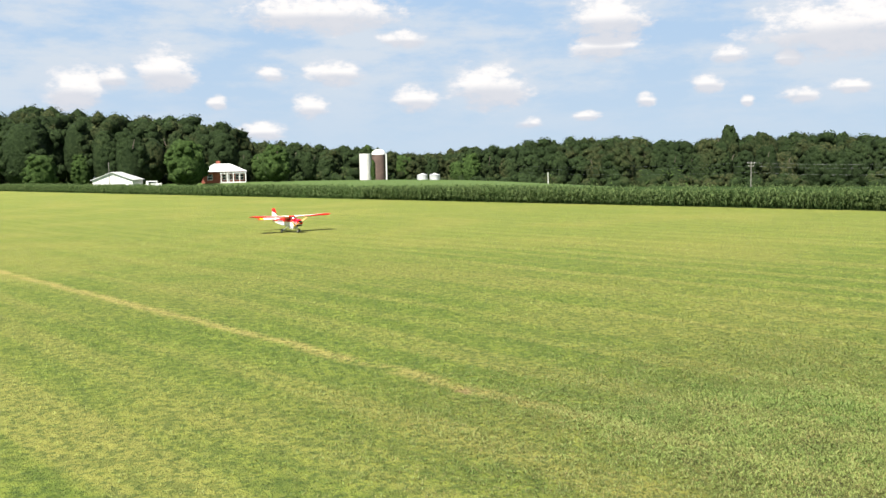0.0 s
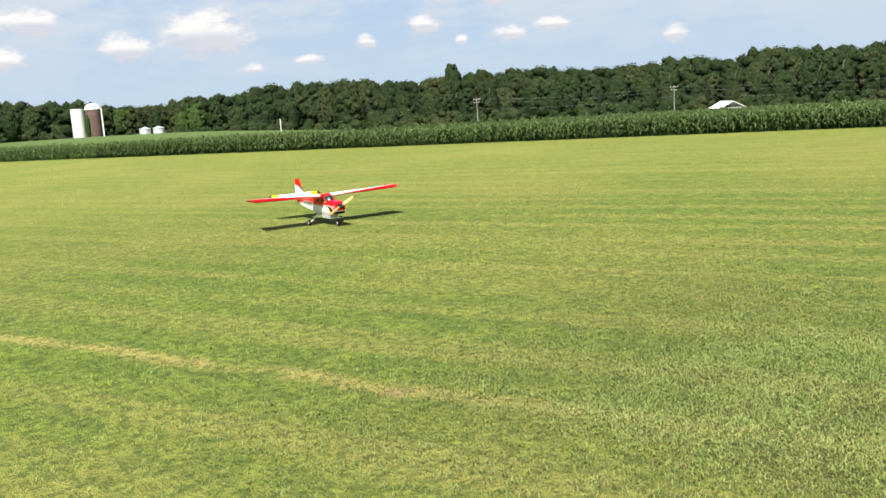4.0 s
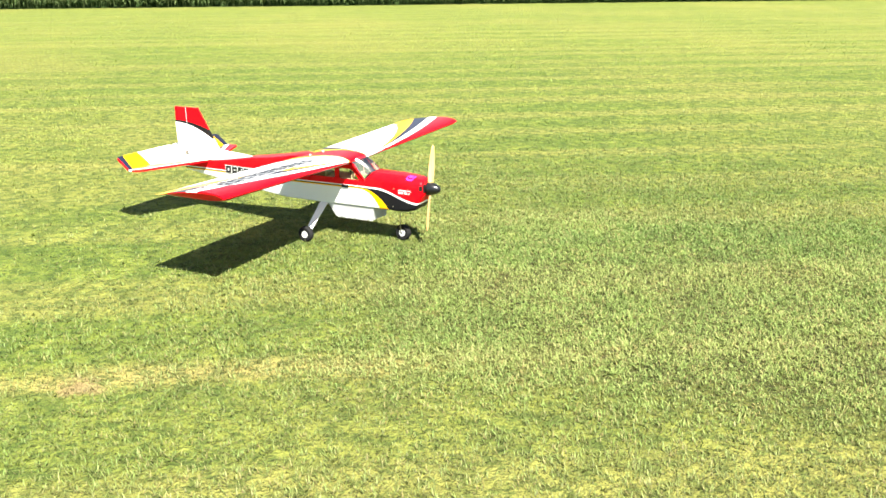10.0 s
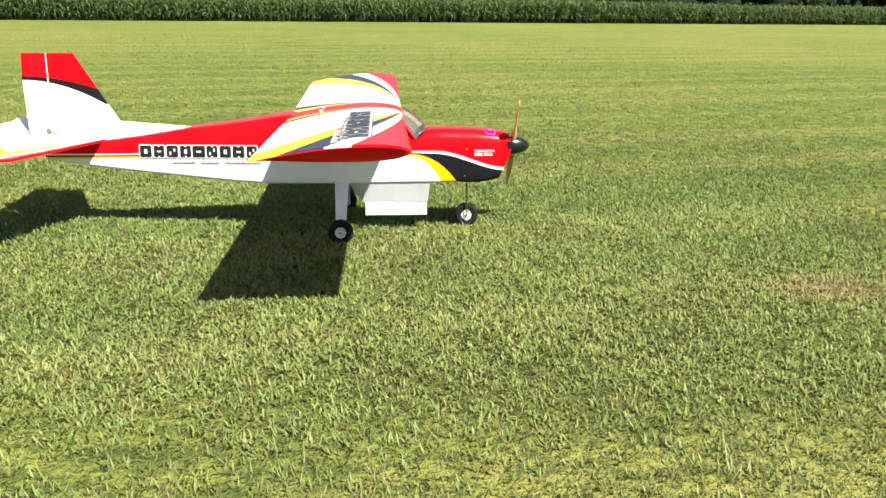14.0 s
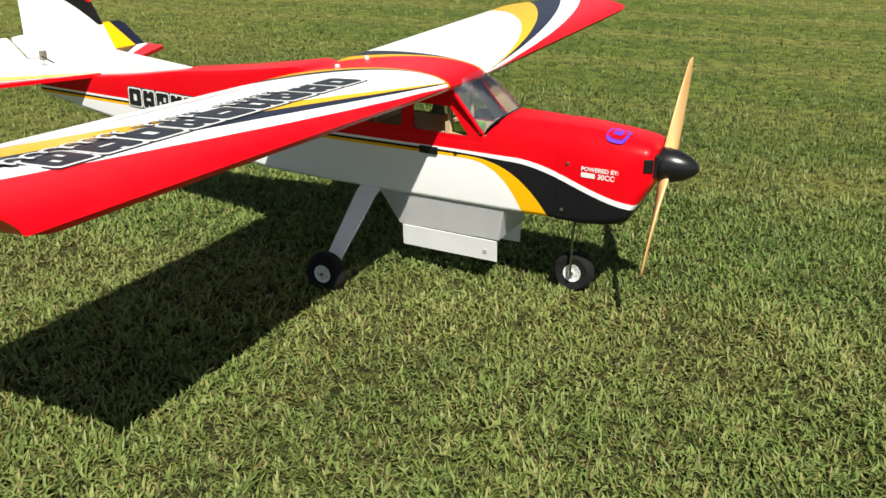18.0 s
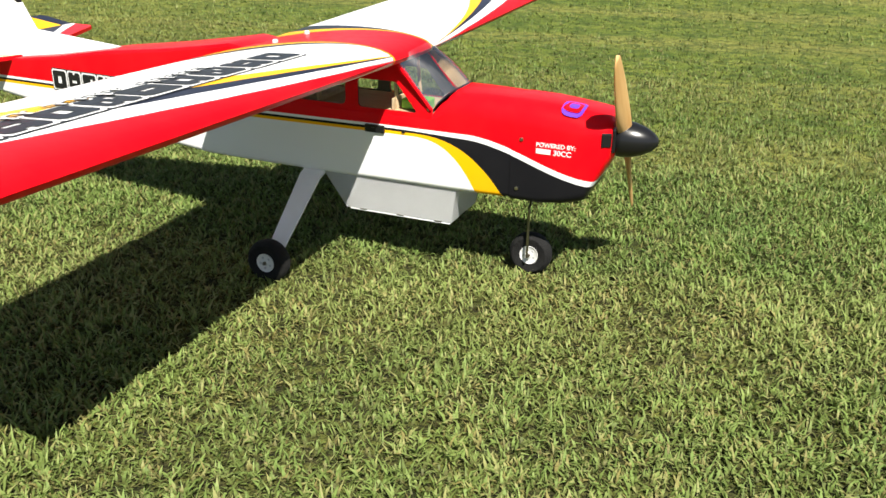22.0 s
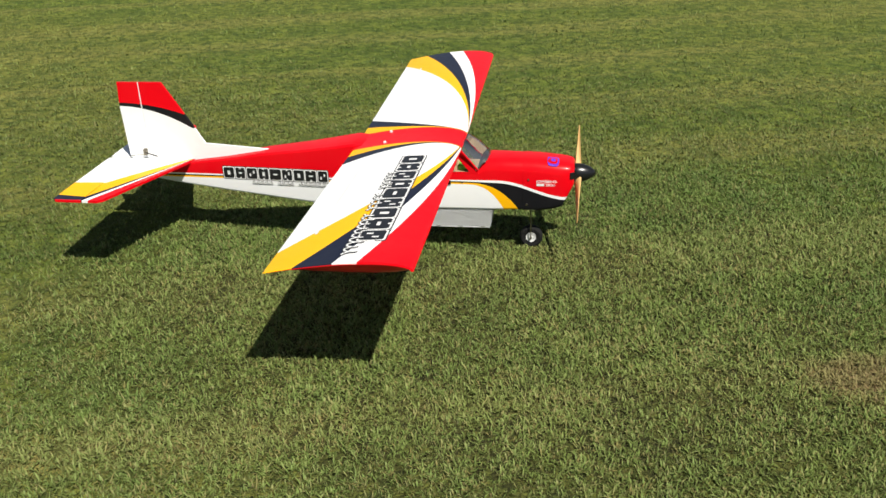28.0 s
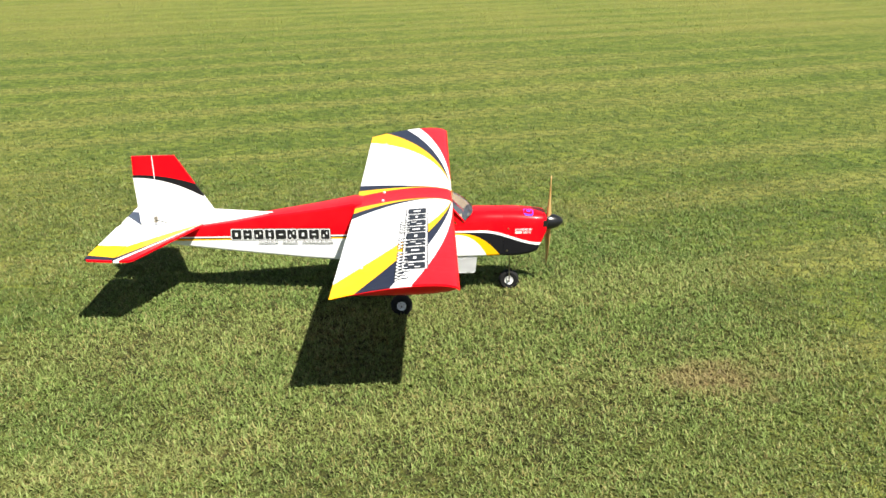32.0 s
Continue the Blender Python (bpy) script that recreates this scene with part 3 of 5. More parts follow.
M_PLY = wood_grain("plywood", (0.48, 0.34, 0.20), (0.62, 0.47, 0.30), 40, (0.2, 1, 1), 0.6)
M_LIME = plain("lime_plastic", (0.22, 0.55, 0.06), 0.35, 0, 0.1)
M_GLAZE = glass("clear_acrylic", (0.90, 0.92, 0.92))
M_SMOKE = glass("smoked_acrylic", (0.72, 0.75, 0.75), 0.15, 0.33)
M_CABIN_DARK = plain("dash_grey", (0.075, 0.078, 0.078), 0.6, 0, 0.1)
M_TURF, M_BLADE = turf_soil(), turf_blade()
M_MAIZE = leaf_mat("maize_leaf", (0.0220, 0.0520, 0.0140), (0.2300, 0.2950, 0.1150), (0.0902, 0.1435, 0.0451), 0.5, 0.35)
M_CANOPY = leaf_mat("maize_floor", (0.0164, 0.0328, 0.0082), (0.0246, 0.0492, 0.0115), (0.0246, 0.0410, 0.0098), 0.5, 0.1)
M_LEAF = leaf_mat("broad_leaf", (0.0180, 0.0340, 0.0120), (0.0570, 0.0880, 0.0300), (0.0540, 0.0780, 0.0290), 0.05, 0.12, (0.1000, 0.0980, 0.0400))
M_LEAF2 = leaf_mat("broad_leaf_light", (0.0270, 0.0530, 0.0140), (0.0880, 0.1320, 0.0350), (0.0600, 0.0940, 0.0250), 0.05, 0.16)
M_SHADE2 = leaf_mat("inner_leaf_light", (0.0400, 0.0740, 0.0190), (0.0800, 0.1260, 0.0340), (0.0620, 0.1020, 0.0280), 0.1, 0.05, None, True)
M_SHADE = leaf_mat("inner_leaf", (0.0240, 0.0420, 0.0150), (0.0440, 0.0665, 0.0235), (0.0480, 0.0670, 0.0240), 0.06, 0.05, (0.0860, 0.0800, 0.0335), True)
M_BARK = wood_grain("bark", (0.05, 0.04, 0.03), (0.13, 0.10, 0.08), 6, (1, 1, 0.3), 0.9)
M_SIDING = plain("white_siding", (0.74, 0.74, 0.72), 0.6, 0, 0.1, 0.7)
M_ROOF = plain("pale_metal_roof", (0.62, 0.63, 0.64), 0.45, 0.0, 0.12, 0.6)
M_BRICK = plain("red_brick", (0.30, 0.085, 0.055), 0.85, 0, 0.3, 2.5, 0.3)
M_PANE = plain("dark_window", (0.02, 0.024, 0.03), 0.08, 0, 0.3, 2)
M_STAVE = plain("concrete_stave", (0.68, 0.67, 0.64), 0.8, 0, 0.18, 0.6, 0.2)
M_RUST = plain("weathered_stave", (0.13, 0.085, 0.07), 0.85, 0, 0.4, 0.6, 0.2)
M_SHINGLE = plain("weathered_shingle", (0.17, 0.155, 0.130), 0.9, 0, 0.5, 1.2, 0.3)
M_ZINC = plain("galvanised_steel", (0.62, 0.63, 0.64), 0.4, 0.35, 0.15, 1.0)
M_POLE = wood_grain("weathered_pole", (0.17, 0.16, 0.15), (0.28, 0.265, 0.25), 3, (1, 1, 0.1), 0.9)
M_WIRE = plain("cable", (0.10, 0.11, 0.11), 0.5, 0.4, 0.1)


# ---------------------------------------------------------------- ground
def build_ground():
    """One sheet to the horizon, finer near the strip."""
    def axis(lo, hi):
        near = np.arange(-24, 24.01, 1.0)
        out = np.concatenate([-np.geomspace(24, -lo, 60)[1:][::-1], near, np.geomspace(24, hi, 60)[1:]])
        return out
    xs, ys = axis(-2400, 2400), axis(-2400, 2400)
    gx, gy = np.meshgrid(xs, ys)
    verts = np.stack([gx, gy, ground_z(gx, gy)], -1).reshape(-1, 3)
    n, m = len(xs), len(ys)
    i = (np.arange(m - 1)[:, None] * n + np.arange(n - 1)[None]).ravel()
    faces = np.stack([i, i + 1, i + n + 1, i + n], -1)
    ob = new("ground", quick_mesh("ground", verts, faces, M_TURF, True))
    tagged(ob, "mown grass airfield with pale mowing lines, falling gently to farmland", "ground", kind="structure")


def patchy(rng, p, cell, lo, hi):
    """Smooth random values from 0 to 1 over the plan, one lattice point to a cell."""
    n = int((hi - lo) / cell) + 3
    grid = rng.random((n, n))
    q = (p - lo) / cell
    i = np.clip(q.astype(int), 0, n - 2)
    f = q - i
    f = f * f * (3 - 2 * f)
    a = grid[i[:, 0], i[:, 1]] * (1 - f[:, 0]) + grid[i[:, 0] + 1, i[:, 1]] * f[:, 0]
    b = grid[i[:, 0], i[:, 1] + 1] * (1 - f[:, 0]) + grid[i[:, 0] + 1, i[:, 1] + 1] * f[:, 0]
    return a * (1 - f[:, 1]) + b * f[:, 1]


def build_grass():
    """Short mown tufts whose blades arch outwards, close by the strip and thinning out with distance."""
    rng = np.random.default_rng(5)
    spots = []
    for x0, x1, y0, y1, per, blades, soft in ((-1.9, 1.8, -1.9, 1.1, 4600, 5, 0.5), (-3.6, 3.0, -3.6, 2.8, 3200, 5, 1.4), (-9.0, 5.0, -6.2, 6.5, 420, 5, 3.0), (-24, 10, -7.5, 20, 70, 4, 7.0)):
        n = int((x1 - x0) * (y1 - y0) * per)
        p = np.stack([rng.uniform(x0, x1, n), rng.uniform(y0, y1, n)], -1)
        # thin towards the rim of each area, and in random patches
        rim = np.minimum.reduce([p[:, 0] - x0, x1 - p[:, 0], p[:, 1] - y0, y1 - p[:, 1]])
        keep = np.clip(rim / soft, 0.02, 1) * np.clip(0.45 + 1.2 * patchy(rng, p, 0.13, -30, 30), 0.4, 1.0)
        p = p[rng.random(n) < keep]
        spots.append((np.repeat(p, blades, 0), np.repeat(rng.uniform(0.62, 1.2, len(p)), blades)))
    heart = np.concatenate([a for a, _ in spots])
    vigour = np.concatenate([b for _, b in spots])
    n, inner = len(heart), len(spots[0][0])
    near_n = inner + len(spots[1][0])
    mid_n = near_n + len(spots[2][0])
    p = heart + rng.normal(0, 0.0065, (n, 2))
    turn = rng.uniform(0, 2 * np.pi, n)
    long = rng.uniform(0.015, 0.032, n) * vigour * (0.8 + 0.4 * patchy(rng, p, 0.31, -30, 30))
    lean = rng.uniform(0.45, 1.50, n)
    wide = rng.uniform(0.0014, 0.0031, n)
    wide[inner:] *= 1.25
    wide[near_n:] *= 1.2
    wide[mid_n:] *= 1.5
    long[mid_n:] *= 1.2
    d = np.stack([np.cos(turn), np.sin(turn), np.zeros(n)], -1)
    s = np.stack([-np.sin(turn), np.cos(turn), np.zeros(n)], -1)
    up = np.array([0, 0, 1.0])
    base = np.concatenate([p, ground_z(p[:, 0], p[:, 1])[:, None] - 0.003], 1)
    mid = base + (d * np.sin(lean * 0.55)[:, None] + up * np.cos(lean * 0.55)[:, None]) * (long * 0.55)[:, None]
    tip = mid + (d * np.sin(lean * 1.40)[:, None] + up * np.cos(lean * 1.40)[:, None]) * (long * 0.5)[:, None]
    w = wide[:, None]
    foot = np.where(np.arange(n)[:, None] < inner, 0.35, 1.0) * w
    verts = np.stack([base - s * foot, base + s * foot, mid + s * w, mid - s * w, tip], 1).reshape(-1, 3)
    k = np.arange(n)[:, None] * 5
    faces = np.concatenate([k[:inner] + [0, 1, 2], k[:inner] + [0, 2, 3], k[:inner] + [3, 2, 4], k[inner:] + [0, 1, 4]])
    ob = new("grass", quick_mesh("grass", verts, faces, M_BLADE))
    tagged(ob, "short mown turf, green blades mixed with dry straw", "grass", kind="stuff")


# ---------------------------------------------------------------- maize
def maize_plant(rng, tall, leaves):
    """Triangles of one plant, standing at the origin."""
    tris = []
    r = 0.018
    for j in range(3):
        a, b = 2 * math.pi * j / 3, 2 * math.pi * (j + 1) / 3
        p, q = (r * math.cos(a), r * math.sin(a)), (r * math.cos(b), r * math.sin(b))
        tris += [[(*p, 0), (*q, 0), (q[0] * 0.5, q[1] * 0.5, tall * 0.95)], [(*p, 0), (q[0] * 0.5, q[1] * 0.5, tall * 0.95), (p[0] * 0.5, p[1] * 0.5, tall * 0.95)]]
    for i in range(leaves):
        h = tall * (0.16 + 0.74 * (i + rng.random() * 0.6) / leaves)
        t = rng.uniform(0, 2 * math.pi)
        size, w = rng.uniform(0.5, 0.9), rng.uniform(0.045, 0.07)
        dx, dy = math.cos(t), math.sin(t)
        rise = rng.uniform(0.15, 0.38)
        pts = [(0.0, 0.0), (0.45 * size, rise), (0.8 * size, rise * 0.75), (1.05 * size, rise * 0.1 - 0.1)]
        ws = [w * 0.5, w, w * 0.8, 0.004]
        L = [(dx * a - dy * c, dy * a + dx * c, h + b) for (a, b), c in zip(pts, ws)]
        R = [(dx * a + dy * c, dy * a - dx * c, h + b) for (a, b), c in zip(pts, ws)]
        for k in range(3):
            tris += [[L[k], R[k], R[k + 1]], [L[k], R[k + 1], L[k + 1]]]
    for j in range(3):
        t = rng.uniform(0, 2 * math.pi)
        tris.append([(0.012, 0, tall * 0.93), (-0.012, 0.0, tall * 0.93), (0.10 * math.cos(t), 0.10 * math.sin(t), tall * rng.uniform(1.04, 1.12))])
    return np.array(tris)


def spread(rng, kinds, places, scales):
    """Copies of template triangles turned and set on places, as one array."""
    out = []
    pick = rng.integers(0, len(kinds), len(places))
    turn = rng.uniform(0, 2 * np.pi, len(places))
    for j, t in enumerate(kinds):
        at = np.where(pick == j)[0]
        c, s = np.cos(turn[at])[:, None, None], np.sin(turn[at])[:, None, None]
        sc = scales[at][:, None, None]
        x, y, z = t[None, :, :, 0] * sc, t[None, :, :, 1] * sc, t[None, :, :, 2] * sc
        out.append(np.stack([c * x - s * y + places[at, 0][:, None, None], s * x + c * y + places[at, 1][:, None, None], z + places[at, 2][:, None, None]], -1).reshape(-1, 3, 3))
    tris = np.concatenate(out)
    return tris.reshape(-1, 3), np.arange(len(tris) * 3).reshape(-1, 3)


def build_maize():
    rng = np.random.default_rng(11)
    full = [maize_plant(rng, rng.uniform(1.85, 2.1), 9) for _ in range(10)]
    tops = [t[np.array([tri[:, 2].max() > 1.3 for tri in t])] for t in full]
    spots, crowns = [], []
    for row in range(6):
        for a, b, gap in ((-330, -130, 0.7), (-130, 75, 0.27)):
            s = np.arange(a, b, gap) * CROP
            s = s + rng.uniform(-0.4, 0.4, len(s)) * gap * CROP
            off = (0.2 + row * 0.76 + rng.normal(0, 0.07, len(s))) * CROP
            p = EDGE_START + s[:, None] * EDGE_DIR + off[:, None] * EDGE_OUT
            spots.append(p[rng.random(len(p)) < (0.9 if row else 0.62)])
    n = 8000
    s, off = rng.uniform(-330, 90, n) * CROP, (4.5 + 280 * rng.random(n) ** 2.6) * CROP
    keep = (off < 6) | (s > -41)
    s, off = s[keep], off[keep]
    crowns = EDGE_START + s[:, None] * EDGE_DIR + off[:, None] * EDGE_OUT
    p = np.concatenate(spots)
    for name, where, kinds in (("maize_rows", p, full), ("maize_tops", crowns, tops)):
        z = ground_z(where[:, 0], where[:, 1])
        swell = CROP * (1 + 0.05 * np.sin(where[:, 0] * 0.3) + 0.04 * np.sin(where[:, 0] * 0.12 + 1))
        verts, faces = spread(rng, kinds, np.concatenate([where, z[:, None]], 1), rng.normal(1.0, 0.06, len(where)) * swell)
        ob = new(name, quick_mesh(name, verts, faces, M_MAIZE))
        tagged(ob, "waist-high green maize with arching leaves and pale tassels", "maize", kind="stuff")
    # dark sheet under the tops; the crop's inner shade is put into its colour
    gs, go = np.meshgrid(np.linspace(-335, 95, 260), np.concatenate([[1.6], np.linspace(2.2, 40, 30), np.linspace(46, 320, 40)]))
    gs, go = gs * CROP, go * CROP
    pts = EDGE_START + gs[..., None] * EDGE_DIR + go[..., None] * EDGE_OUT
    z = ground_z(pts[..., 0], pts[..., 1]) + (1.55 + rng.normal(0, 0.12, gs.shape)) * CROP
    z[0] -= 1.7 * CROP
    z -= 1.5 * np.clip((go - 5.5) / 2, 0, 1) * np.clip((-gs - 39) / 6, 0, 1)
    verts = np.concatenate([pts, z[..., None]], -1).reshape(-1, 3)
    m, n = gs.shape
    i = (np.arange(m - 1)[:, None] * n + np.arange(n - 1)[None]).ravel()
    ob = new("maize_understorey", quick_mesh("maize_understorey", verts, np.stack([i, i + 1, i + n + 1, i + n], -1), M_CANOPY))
    tagged(ob, "dark green sheet standing for the shaded depth of the maize", "maize", kind="stuff")


# ---------------------------------------------------------------- trees
def ball(level):
    bm = bmesh.new()
    bmesh.ops.create_icosphere(bm, subdivisions=level, radius=1.0)
    tris = np.array([[tuple(v.co) for v in f.verts] for f in bm.faces])
    bm.free()
    return tris


BALL = ball(2)


def crown_tris(rng, wide, lumps, per, squat=1.0):
    """Leaf sprays and shaded hearts of the clumps of a crown one metre high, its foot at the origin."""
    leaves, hearts = [], []
    mid, half = 0.50, 0.40
    phase = rng.uniform(0, 6.28, 3)
    for i in range(lumps):
        # even spread over an egg, then uneven
        v = 0.94 - 1.66 * (i + 0.5) / lumps
        t = i * 2.39996 + rng.uniform(-0.35, 0.35)
        flat = math.sqrt(max(0.0, 1 - v * v))
        girth = wide * 0.36 * (1 + 0.16 * math.sin(2 * t + phase[0]) + 0.14 * math.sin(3 * t + phase[1] + 3 * v))
        deep = rng.uniform(0.90, 1.05)
        c = np.array([girth * flat * deep * math.cos(t), girth * flat * deep * math.sin(t), mid + half * v * deep])
        size = rng.uniform(0.12, 0.30) * wide * math.sqrt(15.0 / lumps)
        d = rng.normal(0, 1, (per, 3))
        d /= np.linalg.norm(d, axis=1)[:, None]
        p = c + d * size * rng.uniform(0.80, 1.00, (per, 1)) * np.array([1, 1, 0.85])
        spray = (0.17 if per > 80 else 0.21) * size
        # sprays lie roughly along the clump's skin
        a, b = (t - 0.75 * d * (t * d).sum(1, keepdims=True) for t in (rng.normal(0, 1, (per, 3)) * spray, rng.normal(0, 1, (per, 3)) * spray))
        leaves.append(np.stack([p - a * 0.6, p + a * 0.5 + b * 0.4, p + b * 0.7 - a * 0.2], 1))
        shift = rng.uniform(0, 40, 3)
        k = 0.84 + 0.12 * np.sin(BALL @ np.array([3.1, 4.3, 2.2]) + shift[0]) + 0.09 * np.sin(BALL @ np.array([-6.1, 5.3, 7.2]) + shift[1]) + 0.05 * np.sin(BALL @ np.array([9.3, -8.1, 11.0]) + shift[2])
        hearts.append(c + BALL * (k * size)[..., None] * np.array([1, 1, 0.85]))
    hearts.append(np.array([0, 0, mid]) + BALL * np.array([wide * 0.40, wide * 0.40, half * 1.04]))
    return np.concatenate(leaves), np.concatenate(hearts)


def limb_mesh(rng, high):
    verts, faces = [], []

    def grow(pts, radii):
        v, f = tube(pts, radii, 7)
        base = len(verts)
        verts.extend(v)
        faces.extend(tuple(base + i for i in q) for q in f)
    grow([(0, 0, -0.6), (0.1, 0, high * 0.3), (0.2, 0.2, high * 0.8)], [high * 0.022, high * 0.015, high * 0.004])
    for _ in range(6):
        t, h = rng.uniform(0, 6.28), rng.uniform(0.25, 0.6) * high
        far = rng.uniform(0.12, 0.2) * high
        grow([(0, 0, h), (math.cos(t) * far * 0.5, math.sin(t) * far * 0.5, h + far * 0.4), (math.cos(t) * far, math.sin(t) * far, h + far * 0.75)], [high * 0.008, high * 0.005, high * 0.002])
    return verts, faces


SKYLINE = [(-186, 3.4), (-181, 3.5), (-178, 3.75), (-174, 3.15), (-168.6, 2.85), (-167.6, 1.7), (-165, 1.4), (-162.6, 1.1), (-159.8, 1.1), (-156.9, 0.85), (-154.4, 0.55), (-153, 1.0), (-148.7, 1.28),
           (-143.5, 1.5), (-140, 1.45), (-135, 1.5), (-128.6, 1.35), (-120.5, 1.4), (-116, 1.35), (-109.7, 1.5), (-105.8, 1.85), (-102.7, 1.85), (-100, 2.15), (-96, 2.1), (-88, 2.3), (-75, 2.4), (-55, 2.5)]


def sky_el(az):
    lift = np.interp(az, [100, 112, 139, 143, 186], [0.74, 0.56, 0.26, 0.46, 0.60])
    return float(lift + np.interp(-az, [a for a, _ in SKYLINE], [e for _, e in SKYLINE]))


def build_woods():
    rng = np.random.default_rng(21)
    kinds = []
    global BALL
    BALL = ball(1)
    far_kinds = [crown_tris(rng, rng.uniform(0.65, 0.9), 26, 80) for _ in range(7)]
    BALL = ball(2)
    shrubs = [crown_tris(rng, rng.uniform(0.9, 1.5), 9, 34) for _ in range(5)]
    BALL = ball(3)
    for i in range(7):
        wide = rng.uniform(0.55, 0.85)
        kinds.append(crown_tris(rng, wide, 54, 100))
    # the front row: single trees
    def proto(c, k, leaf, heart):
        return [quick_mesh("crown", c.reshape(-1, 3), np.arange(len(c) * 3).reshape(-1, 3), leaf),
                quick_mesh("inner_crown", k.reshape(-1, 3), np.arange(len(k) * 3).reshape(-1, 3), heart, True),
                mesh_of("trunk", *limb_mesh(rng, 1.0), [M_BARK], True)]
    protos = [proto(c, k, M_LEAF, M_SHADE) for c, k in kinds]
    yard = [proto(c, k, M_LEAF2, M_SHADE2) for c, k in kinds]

    def tree(az, far, high, i, label, stretch=1.0, group="trees along the wood edge"):
        x, y, z = by_bearing(az, far)
        ob = thing("tree", label, "tree", group=group)
        ob.matrix_world = Matrix.Translation((x, y, z - 0.3 - 0.08 * high)) @ Euler((0, 0, rng.uniform(0, 6.28))).to_matrix().to_4x4() @ Matrix.Diagonal((high * stretch, high * stretch, high * 1.15, 1))
        for me in (yard if group == "yard trees" else protos)[i]:
            o = new(me.name.split(".")[0], me)
            o.parent = ob
    label = "broadleaf tree in full dark green summer leaf at the wood edge"
    az = 182.0
    while az > 62:
        far = 305 + rng.uniform(-12, 12) - (25 if az > 167 else 0) + (26 if 157.0 < az < 161.5 else 0)
        top = 1.83 + far * math.tan(radians(sky_el(az))) - by_bearing(az, far)[2]
        high = top * rng.uniform(0.62, 0.84)
        tree(az, far, high, rng.integers(0, 7), label, rng.uniform(0.8, 1.15))
        az -= rng.uniform(1.0, 1.9)
    # set apart: the tall pair above the skyline, the ones by the buildings
    lone = "tall rounded broadleaf tree standing above the wood"
    for az, far, el, i, w in ((137.0, 318, 2.25, 2, 0.62), (135.1, 318, 1.80, 4, 0.7), (179.6, 285, 3.7, 1, 0.8)):
        tree(az, far, 1.83 + far * math.tan(radians(el)) - by_bearing(az, far)[2], i, lone, w, "tall trees")
    near = "bushy green yard tree beside the farm buildings"
    for az, far, el, i, w in ((171.0, 246, 2.0, 0, 1.2), (170.3, 282, 1.3, 3, 1.0), (179.3, 250, 1.2, 5, 1.2), (177.0, 275, 1.2, 2, 1.0), (165.5, 256, 1.55, 6, 1.15), (166.4, 280, 1.1, 4, 1.1),
                              (159.33, 291, 0.55, 3, 0.34), (159.6, 330, 1.55, 1, 0.8), (153.9, 305, 0.35, 5, 0.9), (153.0, 300, 0.85, 2, 1.0), (157.3, 318, 0.75, 0, 1.0)):
        tree(az, far, 1.83 + far * math.tan(radians(el)) - by_bearing(az, far)[2], i, near, w, "yard trees")
    # the wood behind, as one mass
    spots, size = [], []
    for far0, share in ((324, 0.94), (345, 0.98), (372, 1.0)):
        az = 186.0
        while az > 56:
            far = far0 + rng.uniform(-7, 7)
            x, y, z = by_bearing(az, far)
            top = 1.83 + far * math.tan(radians(sky_el(az))) - z
            spots.append((x, y, z - 0.3))
            size.append(top * share * rng.uniform(0.86, 1.03))
            az -= rng.uniform(1.0, 1.75)
    spots, size = np.array(spots), np.array(size)
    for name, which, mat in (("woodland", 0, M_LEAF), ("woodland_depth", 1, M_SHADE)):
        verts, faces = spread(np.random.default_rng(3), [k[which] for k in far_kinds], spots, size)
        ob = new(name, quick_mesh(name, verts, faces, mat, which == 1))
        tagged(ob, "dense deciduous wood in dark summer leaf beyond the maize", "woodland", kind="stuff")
    # underbrush closing the wood's foot
    spots, size = [], []
    az = 185.0
    while az > 57:
        far = 296 + rng.uniform(-10, 14) + (18 if 157.0 < az < 161.5 else 0)
        x, y, z = by_bearing(az, far)
        size.append(rng.uniform(3.5, 7.5) + (3.0 * rng.random() if az < 150 else 0.0))
        spots.append((x, y, z - 0.5 - 0.22 * size[-1]))
        az -= rng.uniform(0.35, 0.7)
    spots, size = np.array(spots), np.array(size)
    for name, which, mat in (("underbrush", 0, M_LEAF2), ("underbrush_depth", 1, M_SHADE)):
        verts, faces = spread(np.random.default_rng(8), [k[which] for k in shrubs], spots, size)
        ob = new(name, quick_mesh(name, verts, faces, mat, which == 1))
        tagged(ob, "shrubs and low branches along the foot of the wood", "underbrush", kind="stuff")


# ---------------------------------------------------------------- farm buildings
def gable_roof(wide, deep, eave, ridge, over=0.4, thick=0.14):
    """Two slabs meeting at a ridge that runs along y."""
    made = []
    for s in (-1, 1):
        bm = bmesh.new()
        hw = wide / 2 + over
        drop = (ridge - eave) * over / (wide / 2)
        a, b = Vector((0, 0, ridge)), Vector((s * hw, 0, eave - drop))
        vs = []
        for dz in (0, thick):
            for y in (-deep / 2 - over, deep / 2 + over):
                for p in (a, b):
                    vs.append(bm.verts.new((p.x, y, p.z + dz)))
        for f in ((0, 1, 3, 2), (4, 6, 7, 5), (0, 4, 5, 1), (2, 3, 7, 6), (0, 2, 6, 4), (1, 5, 7, 3)):
            bm.faces.new([vs[i] for i in f])
        made.append(bm)
    return made


